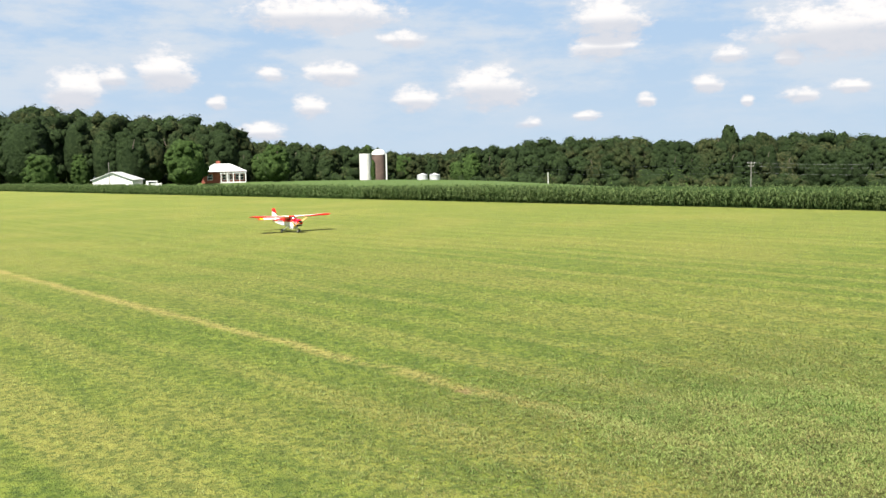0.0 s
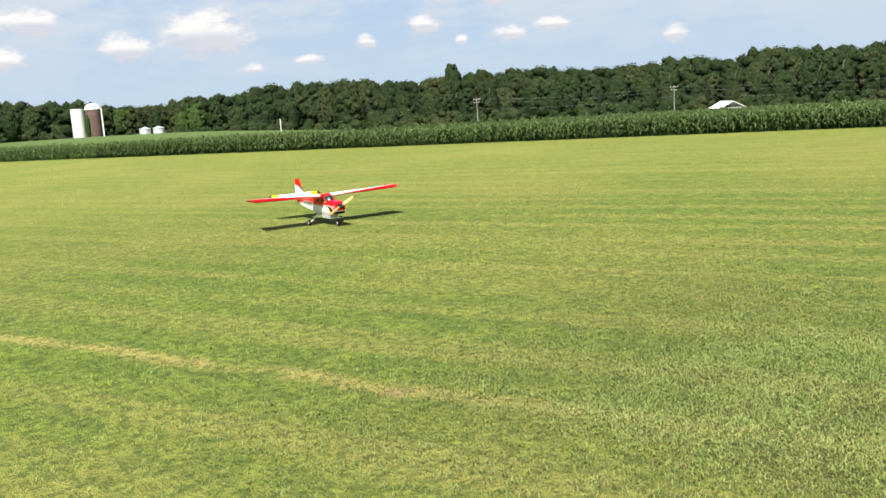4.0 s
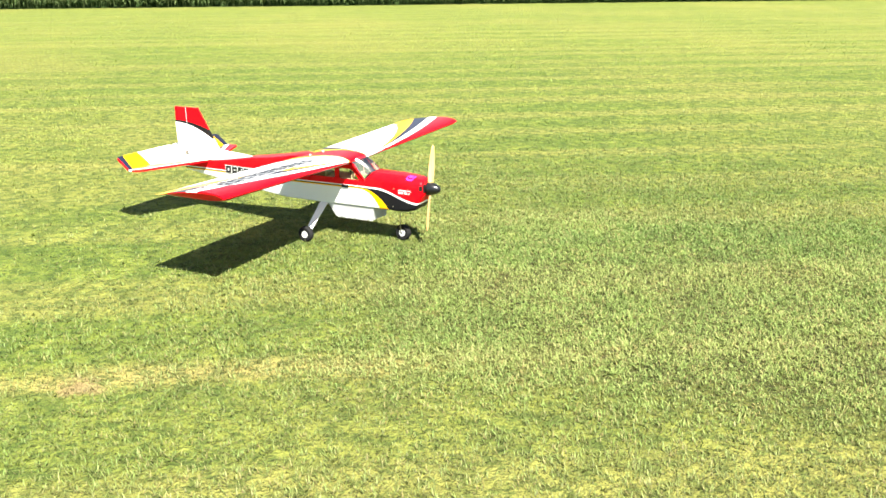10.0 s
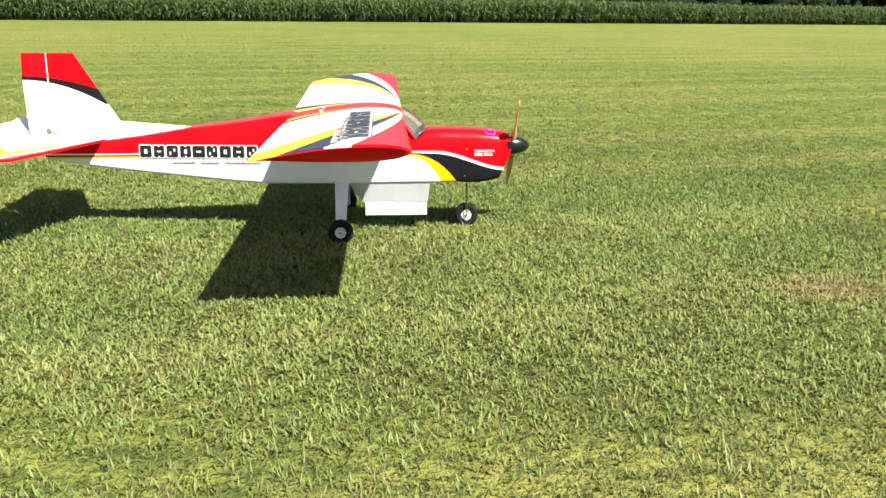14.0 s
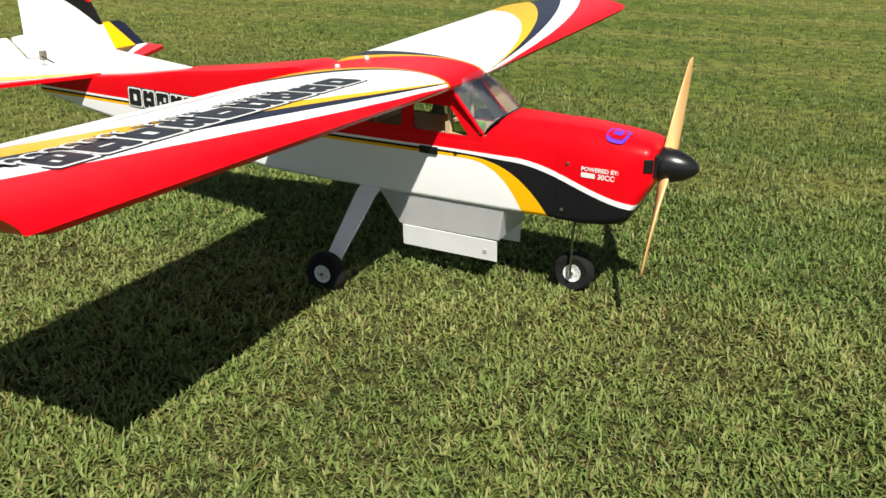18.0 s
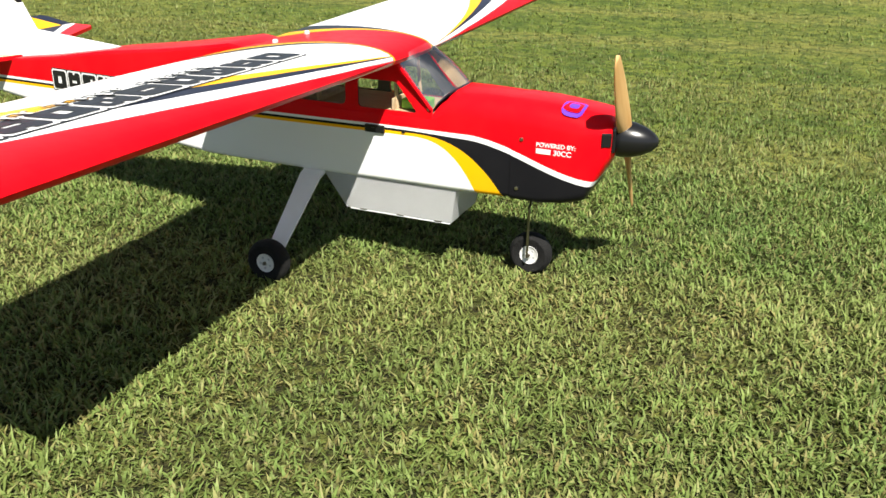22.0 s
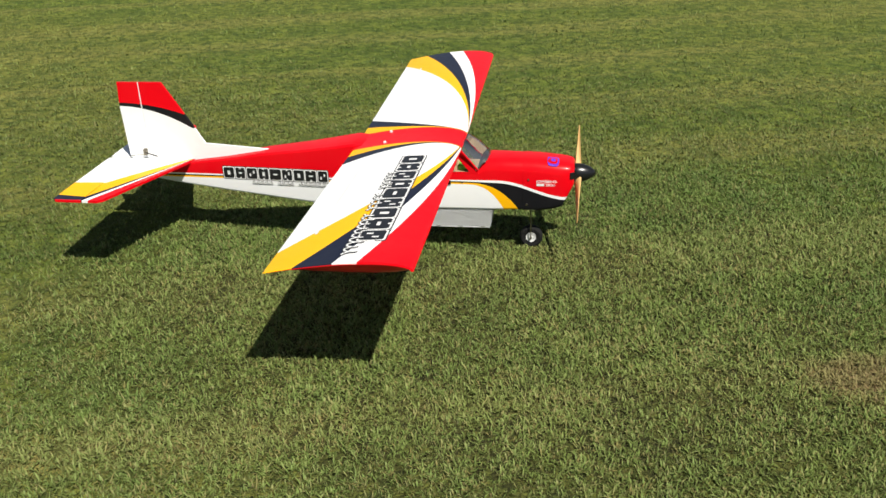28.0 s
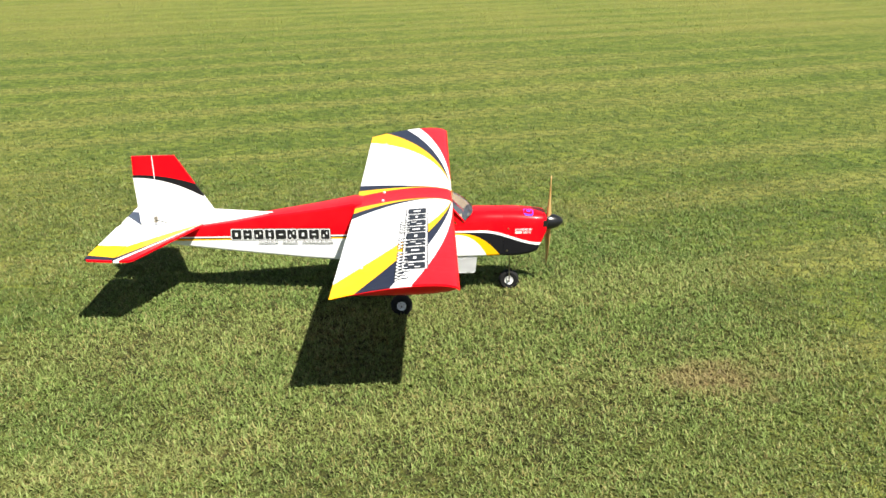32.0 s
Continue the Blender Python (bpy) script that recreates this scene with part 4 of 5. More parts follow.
def window(parent, x, y, z, w, h, face="y"):
    """A framed pane with a sill, on a wall that faces -y or +x of its house."""
    def box(a0, a1, d0, d1, z0, z1, bev=0.0):
        return bm_box(x + a0, x + a1, y + d0, y + d1, z0, z1, bev) if face == "y" else bm_box(x - d1, x - d0, y + a0, y + a1, z0, z1, bev)
    win = part("window", box(-w / 2, w / 2, -0.05, 0.02, z, z + h), M_SIDING, parent, "white window frame")
    for i in (0, 1):
        part("pane", box(-w / 2 + 0.07, w / 2 - 0.07, -0.065, -0.04, z + 0.07 + i * h / 2, z + h / 2 - 0.04 + i * h / 2), M_PANE, win)
    part("sill", box(-w / 2 - 0.08, w / 2 + 0.08, -0.12, 0.0, z - 0.08, z), M_SIDING, win)


def build_garage():
    x, y, z = by_bearing(175.0, 262)
    g = thing("garage", "white gabled farm garage with two wide doors and pale metal roof", "garage", (x, y, z), 84 - 18)
    w, d, eave, ridge = 10.9, 9.0, 2.9, 4.9
    # the front faces -y
    outline = [(-w / 2, 0), (w / 2, 0), (w / 2, eave), (0, ridge), (-w / 2, eave)]
    doors = [[(s - 2.2, 0.05), (s + 2.2, 0.05), (s + 2.2, 2.35), (s - 2.2, 2.35)] for s in (-2.6, 2.6)]
    part("front_wall", sheet_with_holes(outline, doors, 0.15, lambda u, v, t: (u, -d / 2 - t + 0.15, v)), M_SIDING, g)
    part("back_wall", sheet_with_holes(outline, [], 0.15, lambda u, v, t: (u, d / 2 - 0.15 + t, v)), M_SIDING, g)
    for s in (-1, 1):
        part("side_wall", bm_box(s * w / 2 - 0.15 if s > 0 else -w / 2, w / 2 if s > 0 else -w / 2 + 0.15, -d / 2 + 0.16, d / 2 - 0.16, 0, eave), M_SIDING, g)
        dr = part("garage_door", bm_box(s * 2.6 - 2.2, s * 2.6 + 2.2, -d / 2 + 0.05, -d / 2 + 0.09, 0.05, 2.35), M_SIDING, g, "white sectional door")
        for i in range(4):
            part("panel", bm_box(s * 2.6 - 2.14, s * 2.6 + 2.14, -d / 2 + 0.02, -d / 2 + 0.05, 0.08 + i * 0.57, 0.58 + i * 0.57, 0.008), M_SIDING, dr)
    for bm in gable_roof(w, d, eave, ridge, 0.45):
        part("roof", bm, M_ROOF, g, "pale metal roof slope")
    # parked by the garage
    x, y, z = by_bearing(172.95, 263)
    v = thing("van", "white van parked beside the garage", "van", (x, y, z), 84)
    part("body", bm_box(-2.2, 2.2, -0.9, 0.9, 0.35, 1.25, 0.12), M_PAINT, v)
    part("cabin", bm_box(-2.0, 1.1, -0.85, 0.85, 1.2, 1.95, 0.16), M_PAINT, v)
    for s in (-1, 1):
        part("side_window", bm_box(-1.4, 0.8, s * 0.86 - 0.01, s * 0.86 + 0.01, 1.32, 1.75), M_PANE, v)
        for a in (-1.4, 1.4):
            wheel = part("wheel", lathe([(0.0, -0.1), (0.3, -0.1), (0.34, -0.05), (0.34, 0.05), (0.3, 0.1), (0.0, 0.1)], 20, "y"), M_TYRE, v)
            wheel.location = (a, s * 0.82, 0.34)


def build_house():
    x, y, z = by_bearing(168.79, 262)
    h = thing("farmhouse", "single-storey brick farmhouse with pale hipped roof and white porch", "house", (x, y, z), 80)
    w, d, eave, top = 13.0, 9.0, 3.2, 5.5
    part("wall", bm_box(-w / 2 + 0.6, w / 2 - 0.6, -d / 2 + 2.0, d / 2 - 0.5, 0, eave), M_BRICK, h, "red brick wall")
    bm = bmesh.new()
    lo = [bm.verts.new(p) for p in ((-w / 2, -d / 2, eave), (w / 2, -d / 2, eave), (w / 2, d / 2, eave), (-w / 2, d / 2, eave))]
    lo2 = [bm.verts.new((v.co.x, v.co.y, eave + 0.18)) for v in lo]
    hi = [bm.verts.new(p) for p in ((-2.2, 0, top), (2.2, 0, top))]
    bm.faces.new(lo[::-1])
    for i in range(4):
        bm.faces.new([lo[i], lo[(i + 1) % 4], lo2[(i + 1) % 4], lo2[i]])
    bm.faces.new([lo2[0], lo2[1], hi[1], hi[0]])
    bm.faces.new([lo2[2], lo2[3], hi[0], hi[1]])
    bm.faces.new([lo2[1], lo2[2], hi[1]])
    bm.faces.new([lo2[3], lo2[0], hi[0]])
    roof = part("roof", bm, M_ROOF, h, "pale hipped metal roof")
    part("chimney", bm_box(-1.7, -0.6, 0.3, 1.2, 4.4, 6.3, 0.04), M_BRICK, roof, "red brick chimney")
    part("porch_floor", bm_box(-0.8, w / 2 - 0.3, -d / 2 + 0.2, -d / 2 + 2.0, 0, 0.35), M_STAVE, h)
    part("porch_beam", bm_box(-0.9, w / 2 - 0.2, -d / 2 + 0.22, -d / 2 + 0.45, 2.65, 2.98), M_SIDING, h)
    for i in range(5):
        a = -0.6 + i * 1.7
        part("porch_column", bm_box(a - 0.11, a + 0.11, -d / 2 + 0.22, -d / 2 + 0.44, 0.35, 2.65, 0.02), M_SIDING, h)
    for a in (0.3, 2.0, 3.9, 5.2):
        window(h, a, -d / 2 + 2.0, 0.95, 1.0, 1.5)
    window(h, -3.6, -d / 2 + 2.0, 0.95, 1.5, 1.5)
    part("door", bm_box(1.0 - 0.1, 1.0 + 0.85, -d / 2 + 1.93, -d / 2 + 2.02, 0.3, 2.4), M_SIDING, h, "white front door")


def build_silos():
    x, y, z = by_bearing(159.8, 300)
    s = thing("silo", "white open-topped stave silo", "silo", (x, y, z - 0.5), group="silos")
    tall = 1.83 + 300 * math.tan(radians(0.85)) - (z - 0.5)
    part("barrel", lathe([(1.95, 0), (1.95, tall), (1.8, tall), (1.8, tall - 0.4)], 40), M_STAVE, s, smooth=True)
    for i in range(12):
        h = tall * (i + 0.6) / 12.4
        part("hoop", lathe([(1.955, h), (1.99, h), (1.99, h + 0.06), (1.955, h + 0.06)], 40), M_STAVE, s)
    x, y, z = by_bearing(158.93, 303)
    s = thing("silo", "dark weathered silo with a white dome", "silo", (x, y, z - 0.5), group="silos")
    tall = 1.83 + 303 * math.tan(radians(0.78)) - (z - 0.5)
    part("barrel", lathe([(2.3, 0), (2.3, tall), (2.2, tall)], 40), M_RUST, s, "dark weathered staves", smooth=True)
    part("dome", lathe([(2.38, tall - 0.05), (2.35, tall + 0.3), (2.1, tall + 0.95), (1.6, tall + 1.45), (0.9, tall + 1.75), (0.0, tall + 1.85)], 40), M_SIDING, s, "white metal dome", smooth=True)
    for i in range(11):
        h = tall * (i + 0.6) / 11.4
        part("hoop", lathe([(2.305, h), (2.34, h), (2.34, h + 0.06), (2.305, h + 0.06)], 40), M_RUST, s)
    ch = part("chute", bm_box(-0.35, 0.35, 2.25, 2.75, 0, tall + 0.2, 0.05), M_SIDING, s, "white filling chute")
    ch.rotation_euler = (0, 0, radians(-28))
    x, y, z = by_bearing(159.0, 286)
    b = thing("farm_wall", "low weathered wall at the foot of the silos", "wall", (x, y, z), 70)
    part("wall", bm_box(-0.2, 0.2, -4.2, 4.2, -0.3, 0.55, 0.03), M_STAVE, b)
    part("coping", bm_box(-0.26, 0.26, -4.25, 4.25, 0.55, 0.66, 0.02), M_RUST, b)
    for az in (156.2, 155.4):
        far = 246
        x, y, z = by_bearing(az, far)
        high = 1.83 + far * math.tan(radians(-0.46)) - z + 0.3
        g = thing("grain_bin", "round galvanised grain bin with conical roof", "grain bin", (x, y, z - 0.3), group="grain bins")
        r = 1.45
        eave = high * 0.74
        part("wall", lathe([(r, 0), (r, eave), (r - 0.08, eave)], 36), M_ZINC, g, smooth=True)
        for i in range(6):
            h = eave * (i + 0.5) / 6
            part("rib", lathe([(r + 0.002, h - 0.03), (r + 0.03, h), (r + 0.002, h + 0.03)], 36), M_ZINC, g)
        part("roof", lathe([(r + 0.1, eave - 0.03), (r + 0.08, eave + 0.04), (0.3, high - 0.12), (0.26, high - 0.02), (0.0, high)], 36), M_ZINC, g, "conical steel roof", smooth=False)


def build_poles():
    where = [(175.5, 256, 0.58, 0), (178.7, 262, 0.51, 0), (148.1, 215, -0.57, 1), (146.0, 200, -0.40, 2), (135.6, 200, -0.12, 3), (123.3, 200, -0.18, 3), (108.0, 200, -0.42, 3), (106.8, 225, -1.0, 0), (93.0, 205, -0.4, 3), (79.0, 205, -0.4, 3)]
    tops = []
    for az, far, el, sort in where:
        if sort == 2:
            continue
        x, y, z = by_bearing(az, far)
        high = 1.83 + far * math.tan(radians(el)) - z
        if sort == 1:
            p = thing("marker_post", "slim white marker post beyond the maize", "post", (x, y, z))
            part("shaft", tube([(0, 0, 0), (0, 0, high)], 0.09, 10), M_SIDING, p, smooth=True)
            continue
        p = thing("utility_pole", "weathered wooden utility pole with crossarm" if sort == 3 else "slim weathered wooden pole", "utility pole", (x, y, z), az, group="utility poles")
        part("shaft", tube([(0, 0, -0.2), (0, 0, high)], [0.10, 0.07], 10), M_POLE, p, smooth=True)
        if sort == 3:
            for dz, half in ((0.3, 0.8), (0.95, 0.6)):
                part("crossarm", bm_box(-0.07, 0.07, -half, half, high - dz - 0.07, high - dz + 0.07, 0.01), M_POLE, p)
                for s in (-0.9, 0.0, 0.9):
                    part("insulator", lathe([(0.0, 0), (0.05, 0.02), (0.06, 0.1), (0.03, 0.16), (0, 0.17)], 10), M_ZINC, p).location = (0, s * half, high - dz + 0.07)
            tops.append((x, y, z + high))
    for name, drop in (("power_line", 0.2), ("power_line", 0.95), ("power_line", 2.3)):
        pts = []
        ends = [(by_bearing(150, 300)[0], by_bearing(150, 300)[1], tops[0][2])] + tops
        for a, b in zip(ends, ends[1:]):
            for i in range(10):
                t = i / 10
                pts.append(tuple(a[j] + (b[j] - a[j]) * t for j in range(2)) + (a[2] + (b[2] - a[2]) * t - drop - 4 * 0.7 * t * (1 - t),))
        me = mesh_of(name, *tube(pts, 0.012, 5), [M_WIRE])
        tagged(new(name, me), "thin sagging overhead power cable", "power line", "overhead cables")


def build_far_sheds():
    x, y, z = by_bearing(120.2, 205)
    base = 1.83 + 205 * math.tan(radians(-1.72)) - 1.6
    s = thing("farm_shed", "low shed with a bright white metal roof behind the maize", "shed", (x, y, z), 62)
    part("wall", bm_box(-2.6, 2.6, -2.2, 2.2, 0, base + 1.6 - z), M_SIDING, s)
    for bm in gable_roof(5.6, 4.6, base + 1.6 - z, base + 2.9 - z, 0.3):
        part("roof", bm, M_ROOF, s, "white metal roof slope")
    x, y, z = by_bearing(102.4, 225)
    h = thing("farmhouse", "distant cottage with a grey-brown shingled roof", "house", (x, y, z), 98)
    e = 1.83 + 225 * math.tan(radians(-1.66)) - z
    part("wall", bm_box(-1.9, 1.9, -2.3, 2.3, 0, e), M_BRICK, h, "red brick wall")
    low = [(-2.2, -2.6, e), (2.2, -2.6, e), (2.2, 2.6, e), (-2.2, 2.6, e)]
    hip = [(p, q, r + 0.14) for p, q, r in low] + [(0, -1.0, e + 1.45), (0, 1.0, e + 1.45)]
    part("roof", (low + hip, [(3, 2, 1, 0), (0, 1, 5, 4), (1, 2, 6, 5), (2, 3, 7, 6), (3, 0, 4, 7), (4, 5, 8), (5, 6, 9, 8), (6, 7, 9), (7, 4, 8, 9)]), M_SHINGLE, h, "weathered hipped shingle roof")
    x, y, z = by_bearing(105.3, 215)
    c = thing("trailer", "low white trailer roof showing over the maize", "trailer", (x, y, z), 15)
    e = 1.83 + 215 * math.tan(radians(-1.70)) - z
    part("body", bm_box(-2.2, 2.2, -1.1, 1.1, 0.5, e, 0.1), M_PAINT, c)
    for a in (-1, 1):
        w = part("wheel", lathe([(0.0, -0.1), (0.34, -0.1), (0.36, 0.0), (0.34, 0.1), (0.0, 0.1)], 16, "y"), M_TYRE, c)
        w.location = (a * 0.8, -1.0, 0.36)


build_ground()
build_maize()
build_woods()
build_garage()
build_house()
build_silos()
build_poles()
build_far_sheds()


# ---------------------------------------------------------------- the model aeroplane
# x forward, y to its left, z up; the nose wheel stands at the origin.
def ring(x, zb, zt, hw, rt, rb=0.012, n=5):
    """A rounded-rectangle section."""
    pts = []
    for cy, cz, r, a0 in ((hw - rt, zt - rt, rt, 0), (-hw + rt, zt - rt, rt, 90), (-hw + rb, zb + rb, rb, 180), (hw - rb, zb + rb, rb, 270)):
        for i in range(n + 1):
            a = radians(a0 + 90 * i / n)
            pts.append((x, cy + r * math.cos(a), cz + r * math.sin(a)))
    return pts


def airfoil(chord, thick, n=18, camber=0.012):
    """Closed section, (distance behind the leading edge, height)."""
    xs = [(1 - math.cos(math.pi * i / n)) / 2 for i in range(n + 1)]

    def t(x):
        return 5 * thick * (0.2969 * math.sqrt(x) - 0.126 * x - 0.3516 * x * x + 0.2843 * x ** 3 - 0.1036 * x ** 4)
    up = [(x * chord, (t(x) + camber * 4 * x * (1 - x)) * chord) for x in xs]
    dn = [(x * chord, (-t(x) + camber * 4 * x * (1 - x)) * chord) for x in xs]
    return up[::-1] + dn[1:-1]


PROP_AT = Vector((0.182, 0, 0.326))
ELEV_HINGE = Vector((-1.655, 0, 0.352))
WHEEL_R = 0.047


def block_lettering(parent, count, size, gap, place, mat, rim, label):
    """A maker's mark reduced to plain slabs with small openings, rimmed white and then black; place(u, v, lift) sets a point."""
    w, h = size
    square = [(0.08, 0), (0.92, 0), (1, 0.1), (1, 0.9), (0.92, 1), (0.08, 1), (0, 0.9), (0, 0.1)]
    openings = ([(0.36, 0.64, 0.30, 0.70)], [(0.22, 0.40, 0.22, 0.50), (0.60, 0.78, 0.50, 0.78)], [(0.30, 0.70, 0.42, 0.58)])
    for i in range(count):
        u0, wi = i * (w + gap), w * (1.0, 0.9, 0.98, 0.94, 1.1, 0.94, 0.98, 1.02, 0.88)[i % 9]

        def spot(a, b, grow):
            return (u0 + w * 0.5 + wi * (a - 0.5) + math.copysign(grow, a - 0.5), h * b + math.copysign(grow, b - 0.5))
        for grow, lift, m, name in ((0.135 * h, 0.0006 + 0.00002 * i, mat, "outer_rim"), (0.085 * h, 0.0012 + 0.00002 * i, rim, "rim")):
            bm = bmesh.new()
            bm.faces.new([bm.verts.new(place(*spot(a, b, grow), lift)) for a, b in square])
            part(name, bm, m, parent)
        holes = [[(u0 + w * 0.5 + wi * (a - 0.5), h * b) for a, b in ((x0, y0), (x1, y0), (x1, y1), (x0, y1))] for x0, x1, y0, y1 in openings[(i * 2) % 3]]
        notch = [(0.08, 0), (0.40, 0), (0.43, 0.14), (0.57, 0.14), (0.60, 0), (0.92, 0), (1, 0.1), (1, 0.9), (0.92, 1), (0.60, 1), (0.57, 0.88), (0.43, 0.88), (0.40, 1), (0.08, 1), (0, 0.9), (0, 0.1)]
        outline = [(u0 + w * 0.5 + wi * (a - 0.5), h * b) for a, b in (notch if i % 2 else square)]
        part("slab", sheet_with_holes(outline, holes, 0.0003, lambda u, v, t: place(u, v, 0.0018 + t)), mat, parent, label if i == 0 else "")


def script_line(parent, words, v, high, place, ink, rim):
    """The line of joined script, as looping strokes that spell nothing: white over a wider black edge."""
    rng = random.Random(3)
    for u0, u1 in words:
        loops = max(2, round((u1 - u0) / (high * 0.95)))
        tall = [rng.uniform(0.55, 1.25) for _ in range(loops + 1)]
        n = loops * 14
        mid = []
        for i in range(n + 1):
            t = i / n * loops
            up = tall[min(int(t), loops)] * high
            mid.append(Vector((u0 + (u1 - u0) * i / n + 0.20 * high * math.sin(2 * math.pi * t), v + 0.5 * up * (1 - math.cos(2 * math.pi * t)))))
        for wide, lift, m, name in ((0.17, 0.0026, ink, "script_edge"), (0.085, 0.0033, rim, "script_stroke")):
            verts, faces = [], []
            for i, p in enumerate(mid):
                d = (mid[min(i + 1, n)] - mid[max(i - 1, 0)]).normalized()
                side = Vector((-d.y, d.x)) * wide * high
                # each loop passes over the last
                verts += [place(*(p + side), lift + 0.0006 * (i % 14) / 14), place(*(p - side), lift + 0.0006 * (i % 14) / 14)]
            faces = [(2 * i, 2 * i + 2, 2 * i + 3, 2 * i + 1) for i in range(n)]
            part(name, (verts, faces), m, parent, "white script with a black edge" if name == "script_stroke" else "")


def lettering(text, size, mat, parent, matrix, label):
    """Words in the built-in font, as a mesh part."""
    cu = bpy.data.curves.new("lettering", "FONT")
    cu.body, cu.size, cu.extrude, cu.offset = text, size, 0.0004, size * 0.022
    tmp = bpy.data.objects.new("lettering", cu)
    scene.collection.objects.link(tmp)
    me = bpy.data.meshes.new_from_object(tmp.evaluated_get(bpy.context.evaluated_depsgraph_get()))
    bpy.data.objects.remove(tmp)
    me.materials.append(mat)
    ob = new("lettering", me)
    ob.parent = parent
    ob.matrix_local = matrix
    ob["label"] = label
    return ob


def build_plane():
    pl = thing("model_aeroplane", "large red and white radio-controlled high-wing trainer on tricycle wheels, engine running", "model plane")
    # fuselage ------------------------------------------------------------
    low = [ring(-0.030, 0.193, 0.395, 0.079, 0.046), ring(-0.100, 0.192, 0.397, 0.081, 0.044), ring(-0.165, 0.191, 0.397, 0.082, 0.042),
           ring(-0.190, 0.191, 0.374, 0.082, 0.030), ring(-0.208, 0.191, 0.346, 0.082, 0.010), ring(-0.40, 0.190, 0.344, 0.082, 0.008), ring(-0.598, 0.190, 0.344, 0.080, 0.008)]
    aft = [ring(-0.600, 0.190, 0.438, 0.080, 0.008), ring(-0.684, 0.190, 0.452, 0.078, 0.008), ring(-0.70, 0.190, 0.454, 0.078, 0.008), ring(-0.78, 0.190, 0.441, 0.074, 0.009), ring(-0.90, 0.198, 0.423, 0.065, 0.009),
           ring(-1.07, 0.214, 0.402, 0.053, 0.009), ring(-1.25, 0.232, 0.372, 0.041, 0.009), ring(-1.447, 0.254, 0.346, 0.028, 0.008), ring(-1.62, 0.282, 0.338, 0.017, 0.006, 0.006)]
    boom = part("fuselage", loft(low + aft), M_BODY, pl, "red upper, white lower body with striped sides", True)
    # cowl -------------------------------------------------------------------
    cowl = [ring(-0.031, 0.1915, 0.3965, 0.0805, 0.047), ring(0.03, 0.190, 0.394, 0.0815, 0.046, 0.016), ring(0.08, 0.195, 0.389, 0.081, 0.046, 0.020), ring(0.112, 0.203, 0.3855, 0.0795, 0.045, 0.022),
            ring(0.124, 0.209, 0.384, 0.078, 0.044, 0.022), ring(0.130, 0.222, 0.383, 0.077, 0.043, 0.022), ring(0.146, 0.254, 0.3805, 0.074, 0.040, 0.022), ring(0.158, 0.279, 0.377, 0.070, 0.036, 0.022),
            ring(0.165, 0.292, 0.371, 0.064, 0.030, 0.020), ring(0.167, 0.300, 0.364, 0.057, 0.025, 0.018)]
    cw = part("cowl", loft(cowl), M_BODY, pl, "glossy red engine cowl with black and white sweep", True)
    for s in (-1, 1):
        bm = bm_box(-0.004, 0.004, -0.017, 0.017, -0.024, 0.024, 0.003)
        inlet = part("air_inlet", bm, M_BLACK, cw, "black air intake")
        inlet.matrix_local = pose(0.1665, s * 0.040, 0.333, 0, 0, -s * 12)
        slot = part("air_inlet", bm_box(-0.003, 0.003, -0.010, 0.010, -0.014, 0.014, 0.002), M_BLACK, cw, "black air intake")
        slot.matrix_local = pose(0.1585, s * 0.0685, 0.337, 0, 0, s * 62)
        for x, z in ((-0.009, 0.322), (-0.015, 0.218)):
            sc = part("screw", lathe([(0.0, 0), (0.0042, 0), (0.0036, 0.002), (0, 0.0026)], 12, "y"), M_BRASS, cw, "small steel screw", True)
            sc.matrix_local = pose(x, s * 0.0812, z, 0, 0, 0 if s > 0 else 180)
    # badge on the cowl top
    for grow, m, lift in ((1.0, M_BADGE, 0.0), (0.72, M_RED, 0.0006), (0.42, M_BADGE, 0.0012)):
        bm = bmesh.new()
        pts = []
        for i in range(20):
            a = 2 * math.pi * i / 20
            y, x = -0.040 + 0.030 * math.copysign(abs(math.cos(a)) ** 0.5, math.cos(a)) * grow, 0.023 * math.copysign(abs(math.sin(a)) ** 0.5, math.sin(a)) * grow
            side_off = max(0.0, abs(y) - 0.036)
            zz = 0.3895 - (0.046 - math.sqrt(0.046 ** 2 - side_off ** 2)) - (x + 0.005) * 0.10
            pts.append(bm.verts.new((0.085 + x, y - 0.04 * side_off, zz + 0.0022 + lift)))
        bm.faces.new(pts)
        part("badge", bm, m, cw, "violet shield badge" if grow == 1.0 else "")
    side = Matrix.Translation((0.022, -0.0832, 0.312)) @ Euler((radians(90), 0, radians(2)), "XYZ").to_matrix().to_4x4()
    lettering("POWERED BY:", 0.0125, M_RIM, cw, side, "white lettering")
    lettering("30CC", 0.0150, M_RIM, cw, side @ Matrix.Translation((0.036, -0.0145, 0)), "white lettering")
    part("maker_mark", bm_box(0.0, 0.030, -0.0002, 0.0002, 0.0, 0.0105), M_RIM, cw, "white maker's mark").matrix_local = Matrix.Translation((0.0225, -0.0826, 0.2976))
    # cabin --------------------------------------------------------------------
    def rounded(pts, r, n=4):
        out = []
        for i, p in enumerate(pts):
            p, a, b = Vector(p), Vector(pts[i - 1]), Vector(pts[(i + 1) % len(pts)])
            d1, d2 = (a - p).normalized(), (b - p).normalized()
            s, e = p + d1 * r, p + d2 * r
            for j in range(n + 1):
                t = j / n
                out.append(tuple((1 - t) ** 2 * s + 2 * t * (1 - t) * p + t * t * e))
        return out
